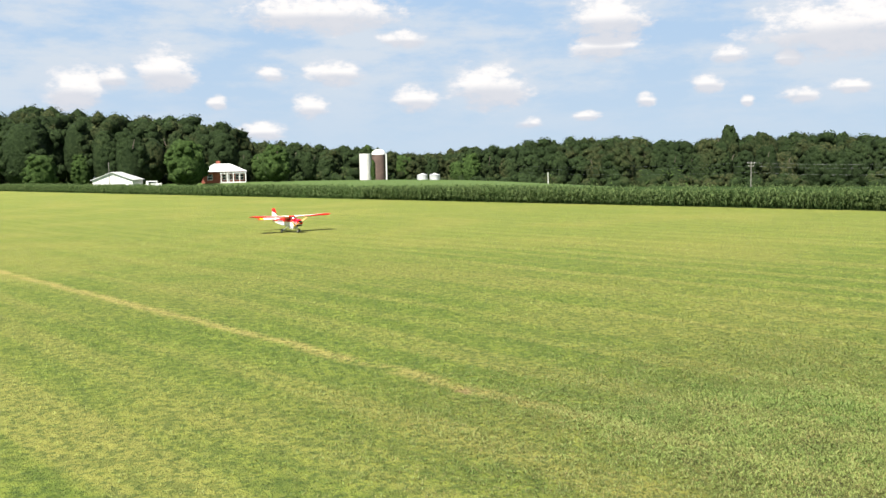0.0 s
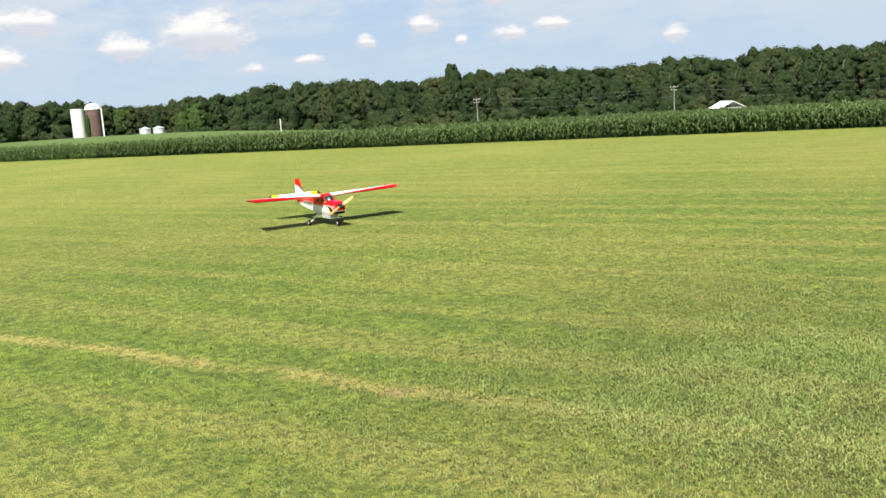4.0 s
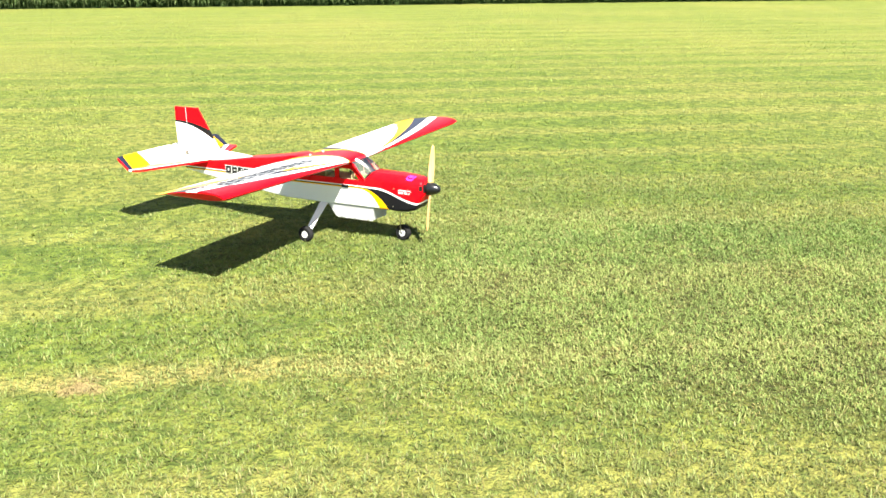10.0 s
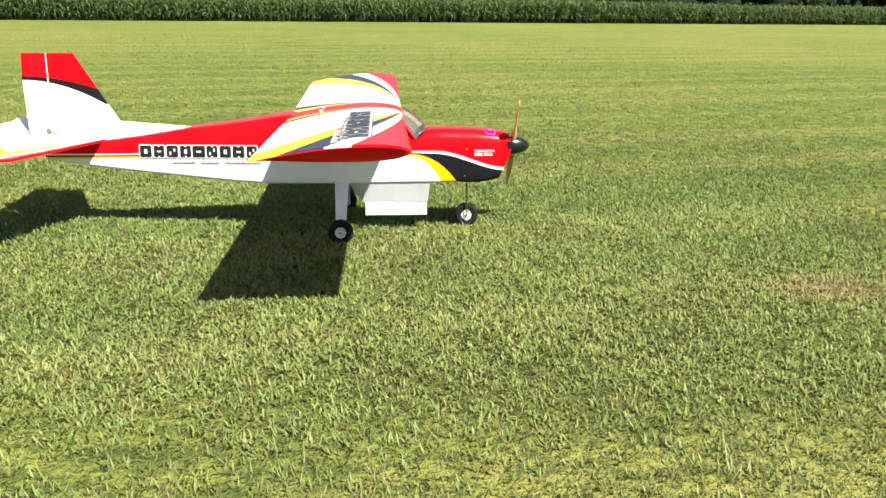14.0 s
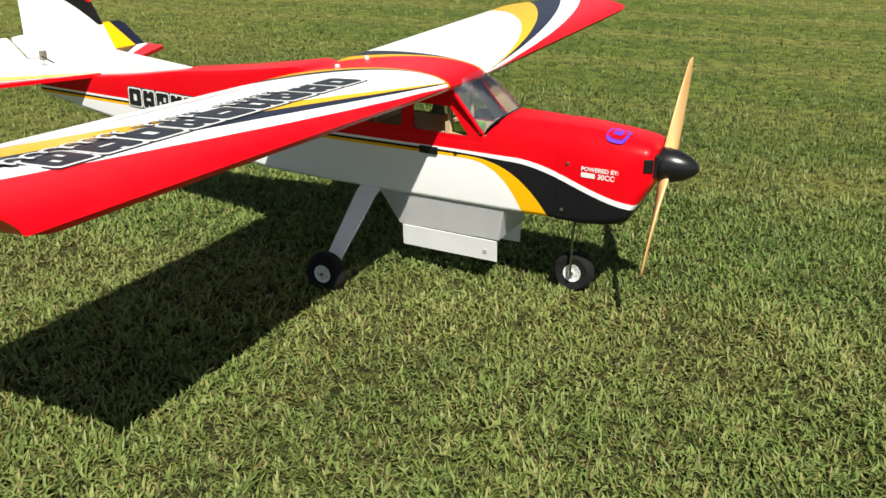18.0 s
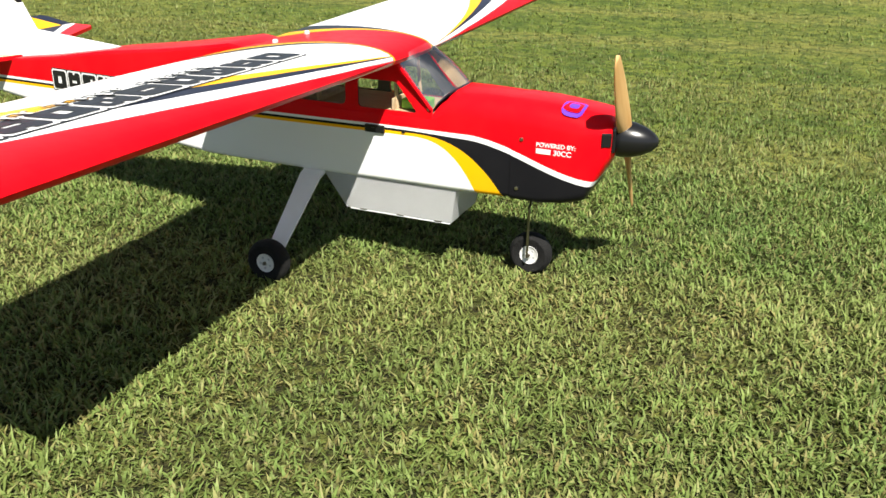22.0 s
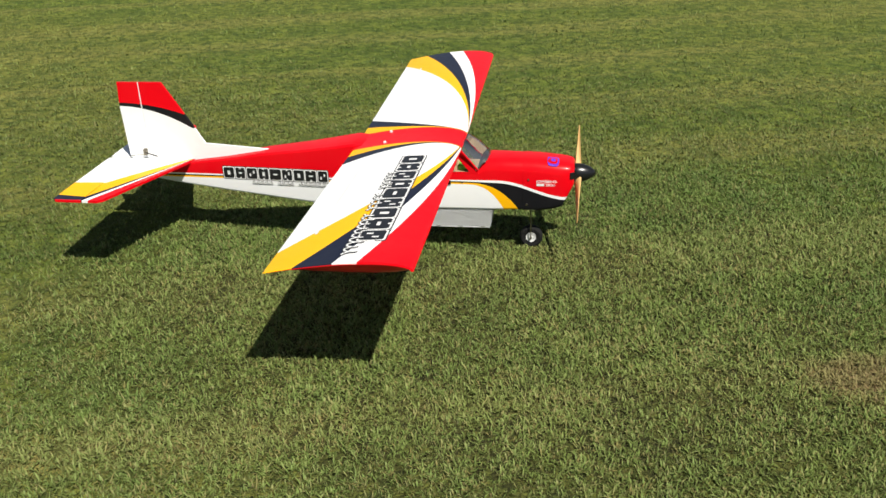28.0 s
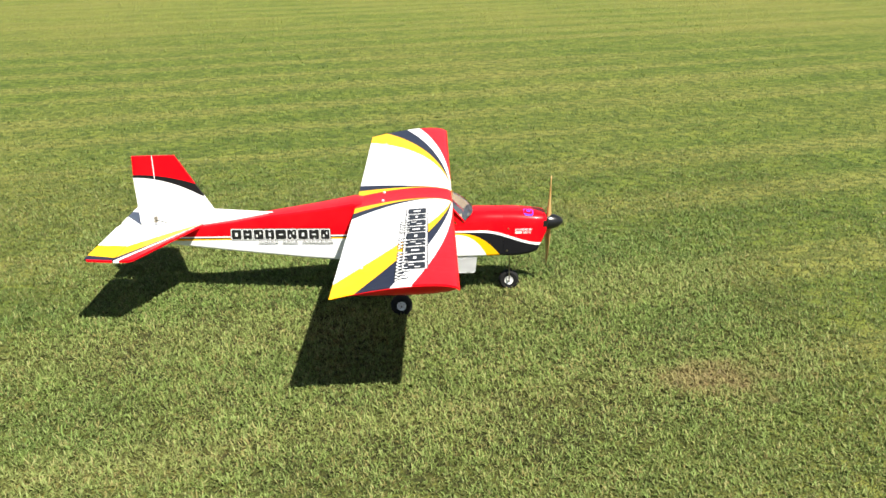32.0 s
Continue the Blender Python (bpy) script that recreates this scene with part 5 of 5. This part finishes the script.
    outline = [(-0.205, 0.340), (-0.203, 0.360), (-0.280, 0.455), (-0.40, 0.454), (-0.604, 0.438), (-0.604, 0.340)]
    win_front = rounded([(-0.376, 0.349), (-0.237, 0.349), (-0.286, 0.411), (-0.376, 0.410)], 0.010)
    win_rear = rounded([(-0.575, 0.350), (-0.405, 0.350), (-0.405, 0.408), (-0.470, 0.408), (-0.578, 0.376)], 0.014)
    for s in (-1, 1):
        wall = part("cabin_side", sheet_with_holes(outline, [win_front, win_rear], 0.003, lambda u, v, t: (u, s * (0.0785 + t), v)), M_BODY, pl, "red cabin side with window openings")
        # added dark sheet inside the wall, standing in for cabin shade
        part("cabin_lining", sheet_with_holes(outline, [win_front, win_rear], 0.001, lambda u, v, t: (u, s * (0.0755 + t), v)), M_CABIN_DARK, wall, "dark grey sheet standing in for the shade inside the cabin wall")
        for hole in (win_front, win_rear):
            bm = bmesh.new()
            bm.faces.new([bm.verts.new((u, s * 0.0775, v)) for u, v in hole])
            o = part("window_pane", bm, M_GLAZE, wall, "clear acrylic window")
            o.visible_shadow = False
        sc = part("screw", lathe([(0.0, 0), (0.0032, 0), (0.0026, 0.0016), (0, 0.002)], 12, "y"), M_BRASS, wall, "small steel screw", True)
        sc.matrix_local = pose(-0.212, s * 0.0816, 0.360, 0, 0, 0 if s > 0 else 180)
    # windscreen
    rows = []
    for i in range(7):
        t = i / 6
        row = []
        for j in range(17):
            q = -1 + 2 * j / 16
            b0 = Vector((-0.160 - 0.046 * abs(q) ** 3, q * 0.081, 0.400 - 0.040 * abs(q) ** 4))
            b1 = Vector((-0.252 - 0.026 * abs(q) ** 3, q * 0.078 - 0.018, 0.481 - 0.026 * abs(q) ** 3))
            p = b0.lerp(b1, t) + Vector((0.006, 0, 0.006)) * math.sin(math.pi * t) * (1 - q * q)
            row.append(p)
        rows.append(row)
    bm = bmesh.new()
    grid = [[bm.verts.new(p) for p in row] for row in rows]
    for i in range(6):
        for j in range(16):
            bm.faces.new([grid[i][j], grid[i][j + 1], grid[i + 1][j + 1], grid[i + 1][j]])
    ws = part("windscreen", bm, M_SMOKE, pl, "clear curved acrylic windscreen", True)
    ws.visible_shadow = False
    for s in (-1, 1):
        part("screen_edge", tube([(-0.206, s * 0.082, 0.360), (-0.279, s * 0.080 - 0.014, 0.453)], 0.004, 8), M_RED, ws, "red windscreen pillar", True)
    # what shows inside
    part("bulkhead", bm_box(-0.300, -0.294, -0.072, 0.072, 0.345, 0.372, 0.0), M_PLY, pl, "bare plywood former")
    part("bulkhead", sheet_with_holes([(-0.074, 0.345), (0.074, 0.345), (0.074, 0.43), (-0.074, 0.43)], [[(-0.06, 0.356), (0.06, 0.356), (0.06, 0.42), (-0.06, 0.42)]], 0.005, lambda u, v, t: (-0.480 + t, u, v)), M_PLY, pl, "bare plywood former")
    # added sheet over the red slope, dark grey to stand in for cabin shade
    bm = bmesh.new()
    slope = [(-0.166, 0.3985), (-0.191, 0.3755), (-0.2085, 0.3485)]
    line = [[bm.verts.new((x - 0.002, y, z + 0.0015)) for y in (-0.076, 0.076)] for x, z in slope]
    for a, b in zip(line, line[1:]):
        bm.faces.new([a[0], a[1], b[1], b[0]])
    part("dash_panel", bm, M_CABIN_DARK, pl, "dark grey sheet added over the red slope behind the windscreen", True)
    part("cabin_floor", bm_box(-0.596, -0.212, -0.074, 0.074, 0.345, 0.348), M_PLY, pl, "bare plywood floor")
    part("receiver_pack", bm_box(-0.285, -0.225, -0.058, -0.015, 0.349, 0.371, 0.004), M_LIME, pl, "lime green battery pack")
    part("servo_lead", tube([(-0.33, 0.03, 0.35), (-0.335, 0.02, 0.40), (-0.36, 0.0, 0.425)], 0.0022, 6), M_BLACK, pl, "black cable")
    for s in (-1, 1):
        part("spar_strut", tube([(-0.292, s * 0.06, 0.348), (-0.30, s * 0.06, 0.435)], 0.004, 8), M_PLY, pl, "bare wooden strut")
    lt = part("switch", bm_box(-0.358, -0.312, -0.0875, -0.0805, 0.2975, 0.3145, 0.002), M_BLACK, pl, "black switch plate")
    part("toggle", bm_box(-0.340, -0.330, -0.0905, -0.0875, 0.303, 0.309), M_BLACK, lt)
    part("charge_jack", lathe([(0, 0), (0.004, 0), (0.004, 0.003), (0, 0.003)], 12, "y"), M_BLACK, pl, "black socket").matrix_local = pose(-0.268, -0.0815, 0.3075, 0, 0, 180)
    # wing -------------------------------------------------------------------
    rings = []
    ys = [-1.215, -1.2135, -1.207, -1.195, -1.18] + list(np.linspace(-1.165, 1.165, 29)) + [1.18, 1.195, 1.207, 1.2135, 1.215]
    for y in ys:
        a = abs(y)
        chord = 0.430 - (0.012 if a > 1.2145 else 0.0)
        sec = airfoil(chord, 0.125 * (1.0 if a < 1.214 else 0.90))
        z0 = 0.463 + 0.029 * a / 1.215
        tilt = 0.022 + 0.0 * a
        # the tip rolls up from below
        lift = max(0.0, (a - 1.170) / 0.045) ** 1.5 * 0.9
        n = len(sec) // 2
        sec = [(x, h) if i <= n else (x, h + lift * (sec[2 * n - i][1] - h)) for i, (x, h) in enumerate(sec)]
        rings.append([(-0.258 - (0.006 if a > 1.2145 else 0.0) - x, y, z0 + h - tilt * (x / 0.43)) for x, h in sec])
    wg = part("wing", loft(rings), M_WING, pl, "white wing with red, navy and yellow swept stripes", True)

    def wing_top(x, y):
        u = (-0.258 - x) / 0.43
        t = 5 * 0.125 * (0.2969 * math.sqrt(u) - 0.126 * u - 0.3516 * u * u + 0.2843 * u ** 3 - 0.1036 * u ** 4)
        return 0.463 + 0.029 * abs(y) / 1.215 + (t + 0.012 * 4 * u * (1 - u)) * 0.43 - 0.022 * u
    for s in (-1, 1):
        for y0, y1 in ((0.40, 0.98),):
            bm = bmesh.new()
            for y in np.linspace(y0, y1, 9):
                bm.verts.new((-0.592, s * y, wing_top(-0.592, y) + 0.0008))
                bm.verts.new((-0.600, s * y, wing_top(-0.600, y) + 0.0008))
            bm.verts.ensure_lookup_table()
            for i in range(8):
                bm.faces.new([bm.verts[2 * i], bm.verts[2 * i + 2], bm.verts[2 * i + 3], bm.verts[2 * i + 1]])
            part("aileron_hinge", bm, M_RIM, wg, "white hinge tape")
        b = part("wing_bolt", lathe([(0, 0), (0.0065, 0), (0.0065, 0.006), (0.004, 0.008), (0, 0.008)], 14), M_HUB, wg, "white nylon bolt", True)
        b.location = (-0.564, s * 0.066 - 0.029, wing_top(-0.564, 0.06))
        rod = part("aileron_rod", tube([(-0.48, s * 0.62, 0.434), (-0.585, s * 0.62, 0.441)], 0.0015, 6), M_STEEL, wg)
    block_lettering(wg, 9, (0.075, 0.074), 0.011, lambda u, v, lift: (-0.446 + v, -0.305 - u, wing_top(-0.446 + v, 0.305 + u) + lift), M_INK, M_RIM, "black maker's lettering blocks with white rims")
    script_line(wg, ((0.17, 0.34), (0.38, 0.53), (0.56, 0.86)), 0.0, 0.036, lambda u, v, lift: (-0.470 + v, -0.305 - u, wing_top(-0.470 + v, 0.305 + u) + lift), M_INK, M_RIM)
    # side lettering on both flanks
    for s in (-1, 1):
        def flank(u, v, lift):
            x = -1.258 + u if s < 0 else -0.81 - u
            hw = float(np.interp(x, [-1.447, -1.25, -1.07, -0.90, -0.78], [0.028, 0.041, 0.053, 0.065, 0.074]))
            return (x, s * (hw + 0.0004 + lift), 0.292 + v)
        block_lettering(boom, 9, (0.0435, 0.045), 0.007, flank, M_INK, M_RIM, "black maker's lettering blocks with white rims")
        script_line(boom, ((0.12, 0.21), (0.23, 0.30), (0.32, 0.46)), -0.020, 0.020, flank, M_INK, M_RIM)
    # tail ---------------------------------------------------------------------
    def slab(outline, hinge_thick, to3d):
        return sheet_with_holes(outline, [], hinge_thick, to3d)

    def upright(u, v, t):
        return (u, t - 0.005, v)
    part("fin", slab([(-1.583, 0.338), (-1.583, 0.679), (-1.488, 0.679), (-1.384, 0.507), (-1.336, 0.425), (-1.070, 0.4035), (-1.20, 0.375), (-1.40, 0.345)], 0.010, upright), M_FIN, pl, "white fin with black stripe and red tip")
    rd = part("rudder", slab([(-1.588, 0.345), (-1.588, 0.679), (-1.675, 0.679), (-1.680, 0.58), (-1.672, 0.365), (-1.655, 0.345)], 0.010, upright), M_FIN, pl, "white rudder with red tip")
    part("rudder_gap", bm_box(-1.588, -1.583, -0.0035, 0.0035, 0.345, 0.678), M_RIM, rd, "white hinge tape")
    horn = part("rudder_horn", bm_box(-1.606, -1.592, -0.022, -0.005, 0.374, 0.400, 0.002), M_STEEL, rd, "metal control horn")
    part("pushrod", tube([(-1.598, -0.020, 0.386), (-1.545, -0.024, 0.372)], 0.0026, 8), M_BLACK, pl, "black ball link and rod")
    part("pushrod", tube([(-1.598, -0.020, 0.380), (-1.664, -0.030, 0.374)], 0.0014, 6), M_STEEL, pl, "thin metal rod")

    def level(u, v, t):
        return (u, v, 0.347 + t)
    part("stabiliser", slab([(-1.390, 0.0), (-1.400, 0.03), (-1.562, 0.430), (-1.580, 0.445), (-1.650, 0.445), (-1.650, -0.47), (-1.590, -0.47), (-1.572, -0.455), (-1.400, -0.03)], 0.010, level), M_TAIL, pl, "white tailplane edged in red and yellow")
    el = part("elevator", slab([(0.0, 0.445), (0.0, 0.0085), (-0.100, 0.0065), (-0.112, 0.010), (-0.115, 0.05), (-0.115, 0.43), (-0.100, 0.445)], 0.009, lambda u, v, t: (u, v, t - 0.0045)), M_ELEV, pl, "white elevator half with yellow and navy tip")
    el2 = part("elevator", slab([(0.0, -0.47), (0.0, -0.0085), (-0.100, -0.0065), (-0.112, -0.010), (-0.115, -0.05), (-0.115, -0.455), (-0.100, -0.47)], 0.009, lambda u, v, t: (u, v, t - 0.0045)), M_ELEV, pl, "white elevator half with yellow and navy tip")
    # spinner and propeller -------------------------------------------------------
    pr = new("propeller")
    rings = []
    n = 16
    for i in range(41):
        r = -0.245 + 0.49 * i / 40
        a = abs(r) / 0.245
        chord = (0.018 + 0.030 * math.sin(math.pi * min(1, a * 0.95 + 0.02)) ** 0.8) * (1 if a < 0.93 else math.sqrt(max(0.06, 1 - ((a - 0.93) / 0.07) ** 2)))
        twist = math.atan(0.203 / (2 * math.pi * max(abs(r), 0.03))) * (1 if r > 0 else -1)
        th = 0.012 * (1 - a) + 0.004
        sec = []
        for j in range(n):
            t = 2 * math.pi * j / n
            c, h = chord / 2 * math.cos(t), th / 2 * math.sin(t)
            sec.append((c * math.sin(twist) + h * math.cos(twist), c * math.cos(twist) - h * math.sin(twist), r))
        rings.append(sec)
    me_bm = loft(rings)
    bmesh.ops.recalc_face_normals(me_bm, faces=me_bm.faces)
    me = bpy.data.meshes.new("propeller")
    me_bm.to_mesh(me)
    me_bm.free()
    me.materials.append(M_PROP)
    me.polygons.foreach_set("use_smooth", [True] * len(me.polygons))
    bpy.data.objects.remove(pr)
    pr = new("propeller", me)
    pr.parent = pl
    pr["label"] = "varnished beech two-blade propeller"
    part("spinner", lathe([(0.0, -0.013), (0.036, -0.013), (0.037, -0.008), (0.037, 0.000), (0.0345, 0.018), (0.028, 0.038), (0.018, 0.055), (0.009, 0.064), (0.0, 0.067)], 36, "x"), M_BLACK, pr, "glossy black spinner", True)
    # undercarriage ----------------------------------------------------------------
    wheels = []

    def wheel(y, x, name_label):
        w = new("wheel")
        bpy.data.objects.remove(w)
        prof = [(0.018, -0.013), (0.028, -0.017), (0.038, -0.018), (0.0445, -0.013), (0.047, -0.005), (0.047, 0.005), (0.0445, 0.013), (0.038, 0.018), (0.028, 0.017), (0.018, 0.013)]
        w = part("wheel", lathe(prof, 40, "y"), M_TYRE, pl, name_label, True)
        w.location = (x, y, WHEEL_R)
        hub = part("hub", lathe([(0.0, -0.0165), (0.006, -0.0165), (0.007, -0.0145), (0.017, -0.0145), (0.0205, -0.0165), (0.0205, 0.0165), (0.017, 0.0145), (0.007, 0.0145), (0.006, 0.0165), (0.0, 0.0165)], 32, "y"), M_HUB, w, "white nylon hub", True)
        for i in range(5):
            a = 2 * math.pi * i / 5
            part("hub_hole", lathe([(0, -0.0152), (0.0025, -0.0152), (0.0025, 0.0152), (0, 0.0152)], 8, "y"), M_GREYINK, w).location = (0.012 * math.cos(a), 0, 0.012 * math.sin(a))
        part("axle_nut", lathe([(0, -0.021), (0.004, -0.021), (0.004, 0.021), (0, 0.021)], 6, "y"), M_STEEL, w, "steel axle collar")
        wheels.append(w)
    wheel(-0.275, -0.492, "black foam tyre")
    wheel(0.275, -0.492, "black foam tyre")
    wheel(0.0, 0.0, "black foam nose tyre")
    for s in (-1, 1):
        bm = bmesh.new()
        path = [(0.045, 0.186, 0.027), (0.075, 0.186, 0.027), (0.095, 0.178, 0.026), (0.238, 0.068, 0.019), (0.252, 0.050, 0.018)]
        prev = None
        for y, z, half in path:
            now = [bm.verts.new((-0.492 + dx * half, s * y, z + dz)) for dz in (0, 0.0055) for dx in (-1, 1)]
            if prev:
                a, b = prev, now
                for f in ((a[0], a[1], b[1], b[0]), (a[2], b[2], b[3], a[3]), (a[0], b[0], b[2], a[2]), (a[1], a[3], b[3], b[1])):
                    bm.faces.new(f)
            else:
                bm.faces.new([now[0], now[2], now[3], now[1]])
            prev = now
        bm.faces.new([prev[0], prev[1], prev[3], prev[2]])
        part("gear_leg", bm, M_LEG, pl, "white sprung undercarriage leg")
        part("axle", tube([(-0.492, s * 0.245, WHEEL_R), (-0.492, s * 0.298, WHEEL_R)], 0.0025, 8), M_STEEL, pl)
    part("nose_leg", tube([(0.0, -0.010, 0.196), (0.0, -0.012, 0.175), (0.0, -0.030, 0.160), (0.0, -0.030, WHEEL_R), (0.0, 0.012, WHEEL_R)], 0.0028, 8), M_STEEL, pl, "bent steel wire nose leg", True)
    part("steering_arm", bm_box(-0.006, 0.006, -0.028, 0.012, 0.184, 0.189, 0.001), M_BLACK, pl)
    part("exhaust_stub", tube([(0.045, -0.02, 0.200), (0.050, -0.022, 0.180)], [0.007, 0.006], 10), M_STEEL, pl, "steel exhaust stub")
    # drop box ---------------------------------------------------------------------
    bx = new("drop_box")
    bpy.data.objects.remove(bx)
    bm = bmesh.new()
    prof = [(-0.150, 0.192), (-0.158, 0.117), (-0.412, 0.115), (-0.468, 0.192)]
    pts = {}
    for s in (-1, 1):
        pts[s] = [bm.verts.new((x, s * 0.0745, z)) for x, z in prof]
    for s in (-1, 1):
        bm.faces.new(pts[s])
    for i in (0, 2):
        bm.faces.new([pts[-1][i], pts[1][i], pts[1][i + 1], pts[-1][i + 1]])
    bmesh.ops.solidify(bm, geom=bm.faces[:], thickness=0.003)
    bx = part("drop_box", bm, M_PAINT, pl, "white sheet drop box under the belly")
    flaps = []
    for s in (-1, 1):
        f = part("drop_door", bm_box(-0.403, -0.162, 0.0, 0.0520, -0.0028, 0.0, 0.0006) if s < 0 else bm_box(-0.403, -0.162, -0.0520, 0.0, -0.0028, 0.0, 0.0006), M_PAINT, pl, "white hinged drop door")
        f.location = (0, s * 0.0750, 0.1145)
        part("latch", bm_box(-0.196, -0.186, -s * 0.030 - 0.005, -s * 0.030 + 0.005, -0.0040, -0.0026, 0.0005), M_ZINC, f, "small metal latch plate")
        for hx in (-0.37, -0.28, -0.19):
            part("hinge", tube([(hx - 0.008, 0, 0.0008), (hx + 0.008, 0, 0.0008)], 0.0012, 6), M_STEEL, f)
        flaps.append(f)
    return pl, pr, wheels, flaps, (el, el2)


plane, prop, wheels, flaps, elevators = build_plane()
build_grass()


# ---------------------------------------------------------------- what moves
# seconds, x, y and heading of the aeroplane
TAXI = [
    (0, -21.371, 2.123, 10.7),
    (1, -16.918, 2.781, 2.9),
    (2, -13.251, 2.860, -2.9),
    (3, -11.204, 2.883, -6.9),
    (6, -6.999, 1.840, -19.0),
    (7, -5.863, 1.480, -18.3),
    (8, -4.046, 0.915, -17.5),
    (9, -2.832, 0.422, -18.4),
    (10, -1.796, 0.121, -16.8),
    (11, -0.912, -0.041, -10.8),
    (12, -0.180, 0.002, -0.8),
    (12.5, -0.010, 0.000, 0.0),
    (13, 0.000, 0.000, 0.0),
    (31.1, 0.000, 0.000, 0.0),
    (31.5, 0.073, 0.014, -0.0),
    (32, 0.421, 0.066, -0.1),
]
LEAN, PITCH = -0.45, -0.6
PROP_SEEN = [(0, 60), (1, 70), (2, 80), (3, 88), (4, 60), (5, 60), (6, 69), (7, 15), (8, 15), (9, 14), (10, 10), (11, 50), (12, -33), (13, 50), (14, -39), (15, 0), (16, 20), (17, 45), (18, 34), (19, 32),
             (20, 34), (21, -48), (22, -39), (23, 42), (24, 24), (25, 45), (26, 20), (27, 40), (28, 60), (29, 55), (30, -24), (31, -24), (32, -18)]


def motions():
    rows = []
    for t, x, y, yaw in TAXI:
        rows.append((t, pose(x, y, float(ground_z(x, y)), LEAN, PITCH, yaw)))
    walk(plane, rows)
    # the propeller ticks over
    rows, angle = [], PROP_SEEN[0][1]
    for (t0, a0), (t1, a1) in zip(PROP_SEEN, PROP_SEEN[1:]):
        steps = 30 * (t1 - t0)
        turns = round((62 * steps - (a1 - a0)) / 360)
        total = a1 - a0 + 360 * turns
        for i in range(steps):
            rows.append((t0 + i / 30, angle + total * i / steps))
        angle += total
    rows.append((32, angle))
    walk(prop, [(t, Matrix.Translation(PROP_AT) @ Euler((radians(-a), 0, 0)).to_matrix().to_4x4()) for t, a in rows])
    # the wheels roll as it goes
    ts = [i / 15 for i in range(32 * 15 + 1)]
    xs = np.interp(ts, [r[0] for r in TAXI], [r[1] for r in TAXI])
    ys = np.interp(ts, [r[0] for r in TAXI], [r[2] for r in TAXI])
    spin = np.minimum(np.hypot(np.diff(xs), np.diff(ys)) / WHEEL_R, radians(80))
    roll = np.concatenate([[0], np.cumsum(spin)])
    for w in wheels:
        walk(w, [(t, Matrix.Translation(w.location) @ Euler((0, a, 0)).to_matrix().to_4x4()) for t, a in zip(ts, roll)])
    # the drop doors swing open and shut
    swing = [(0, 0), (13.3, 0), (13.6, 84), (14.9, 84), (15.4, 0), (17.7, 0), (18.0, 84), (20.05, 84), (20.25, 0), (32, 0)]
    for f, s in zip(flaps, (1, -1)):
        walk(f, [(t, Matrix.Translation(f.location) @ Euler((radians(-s * a), 0, 0)).to_matrix().to_4x4()) for t, a in swing])
    # up elevator while taxiing
    tilt = [(0, 38), (20.8, 36), (22.6, 0), (31.2, 0), (32, 4)]
    for e in elevators:
        walk(e, [(t, Matrix.Translation(ELEV_HINGE) @ Euler((0, radians(a), 0)).to_matrix().to_4x4()) for t, a in tilt])


motions()
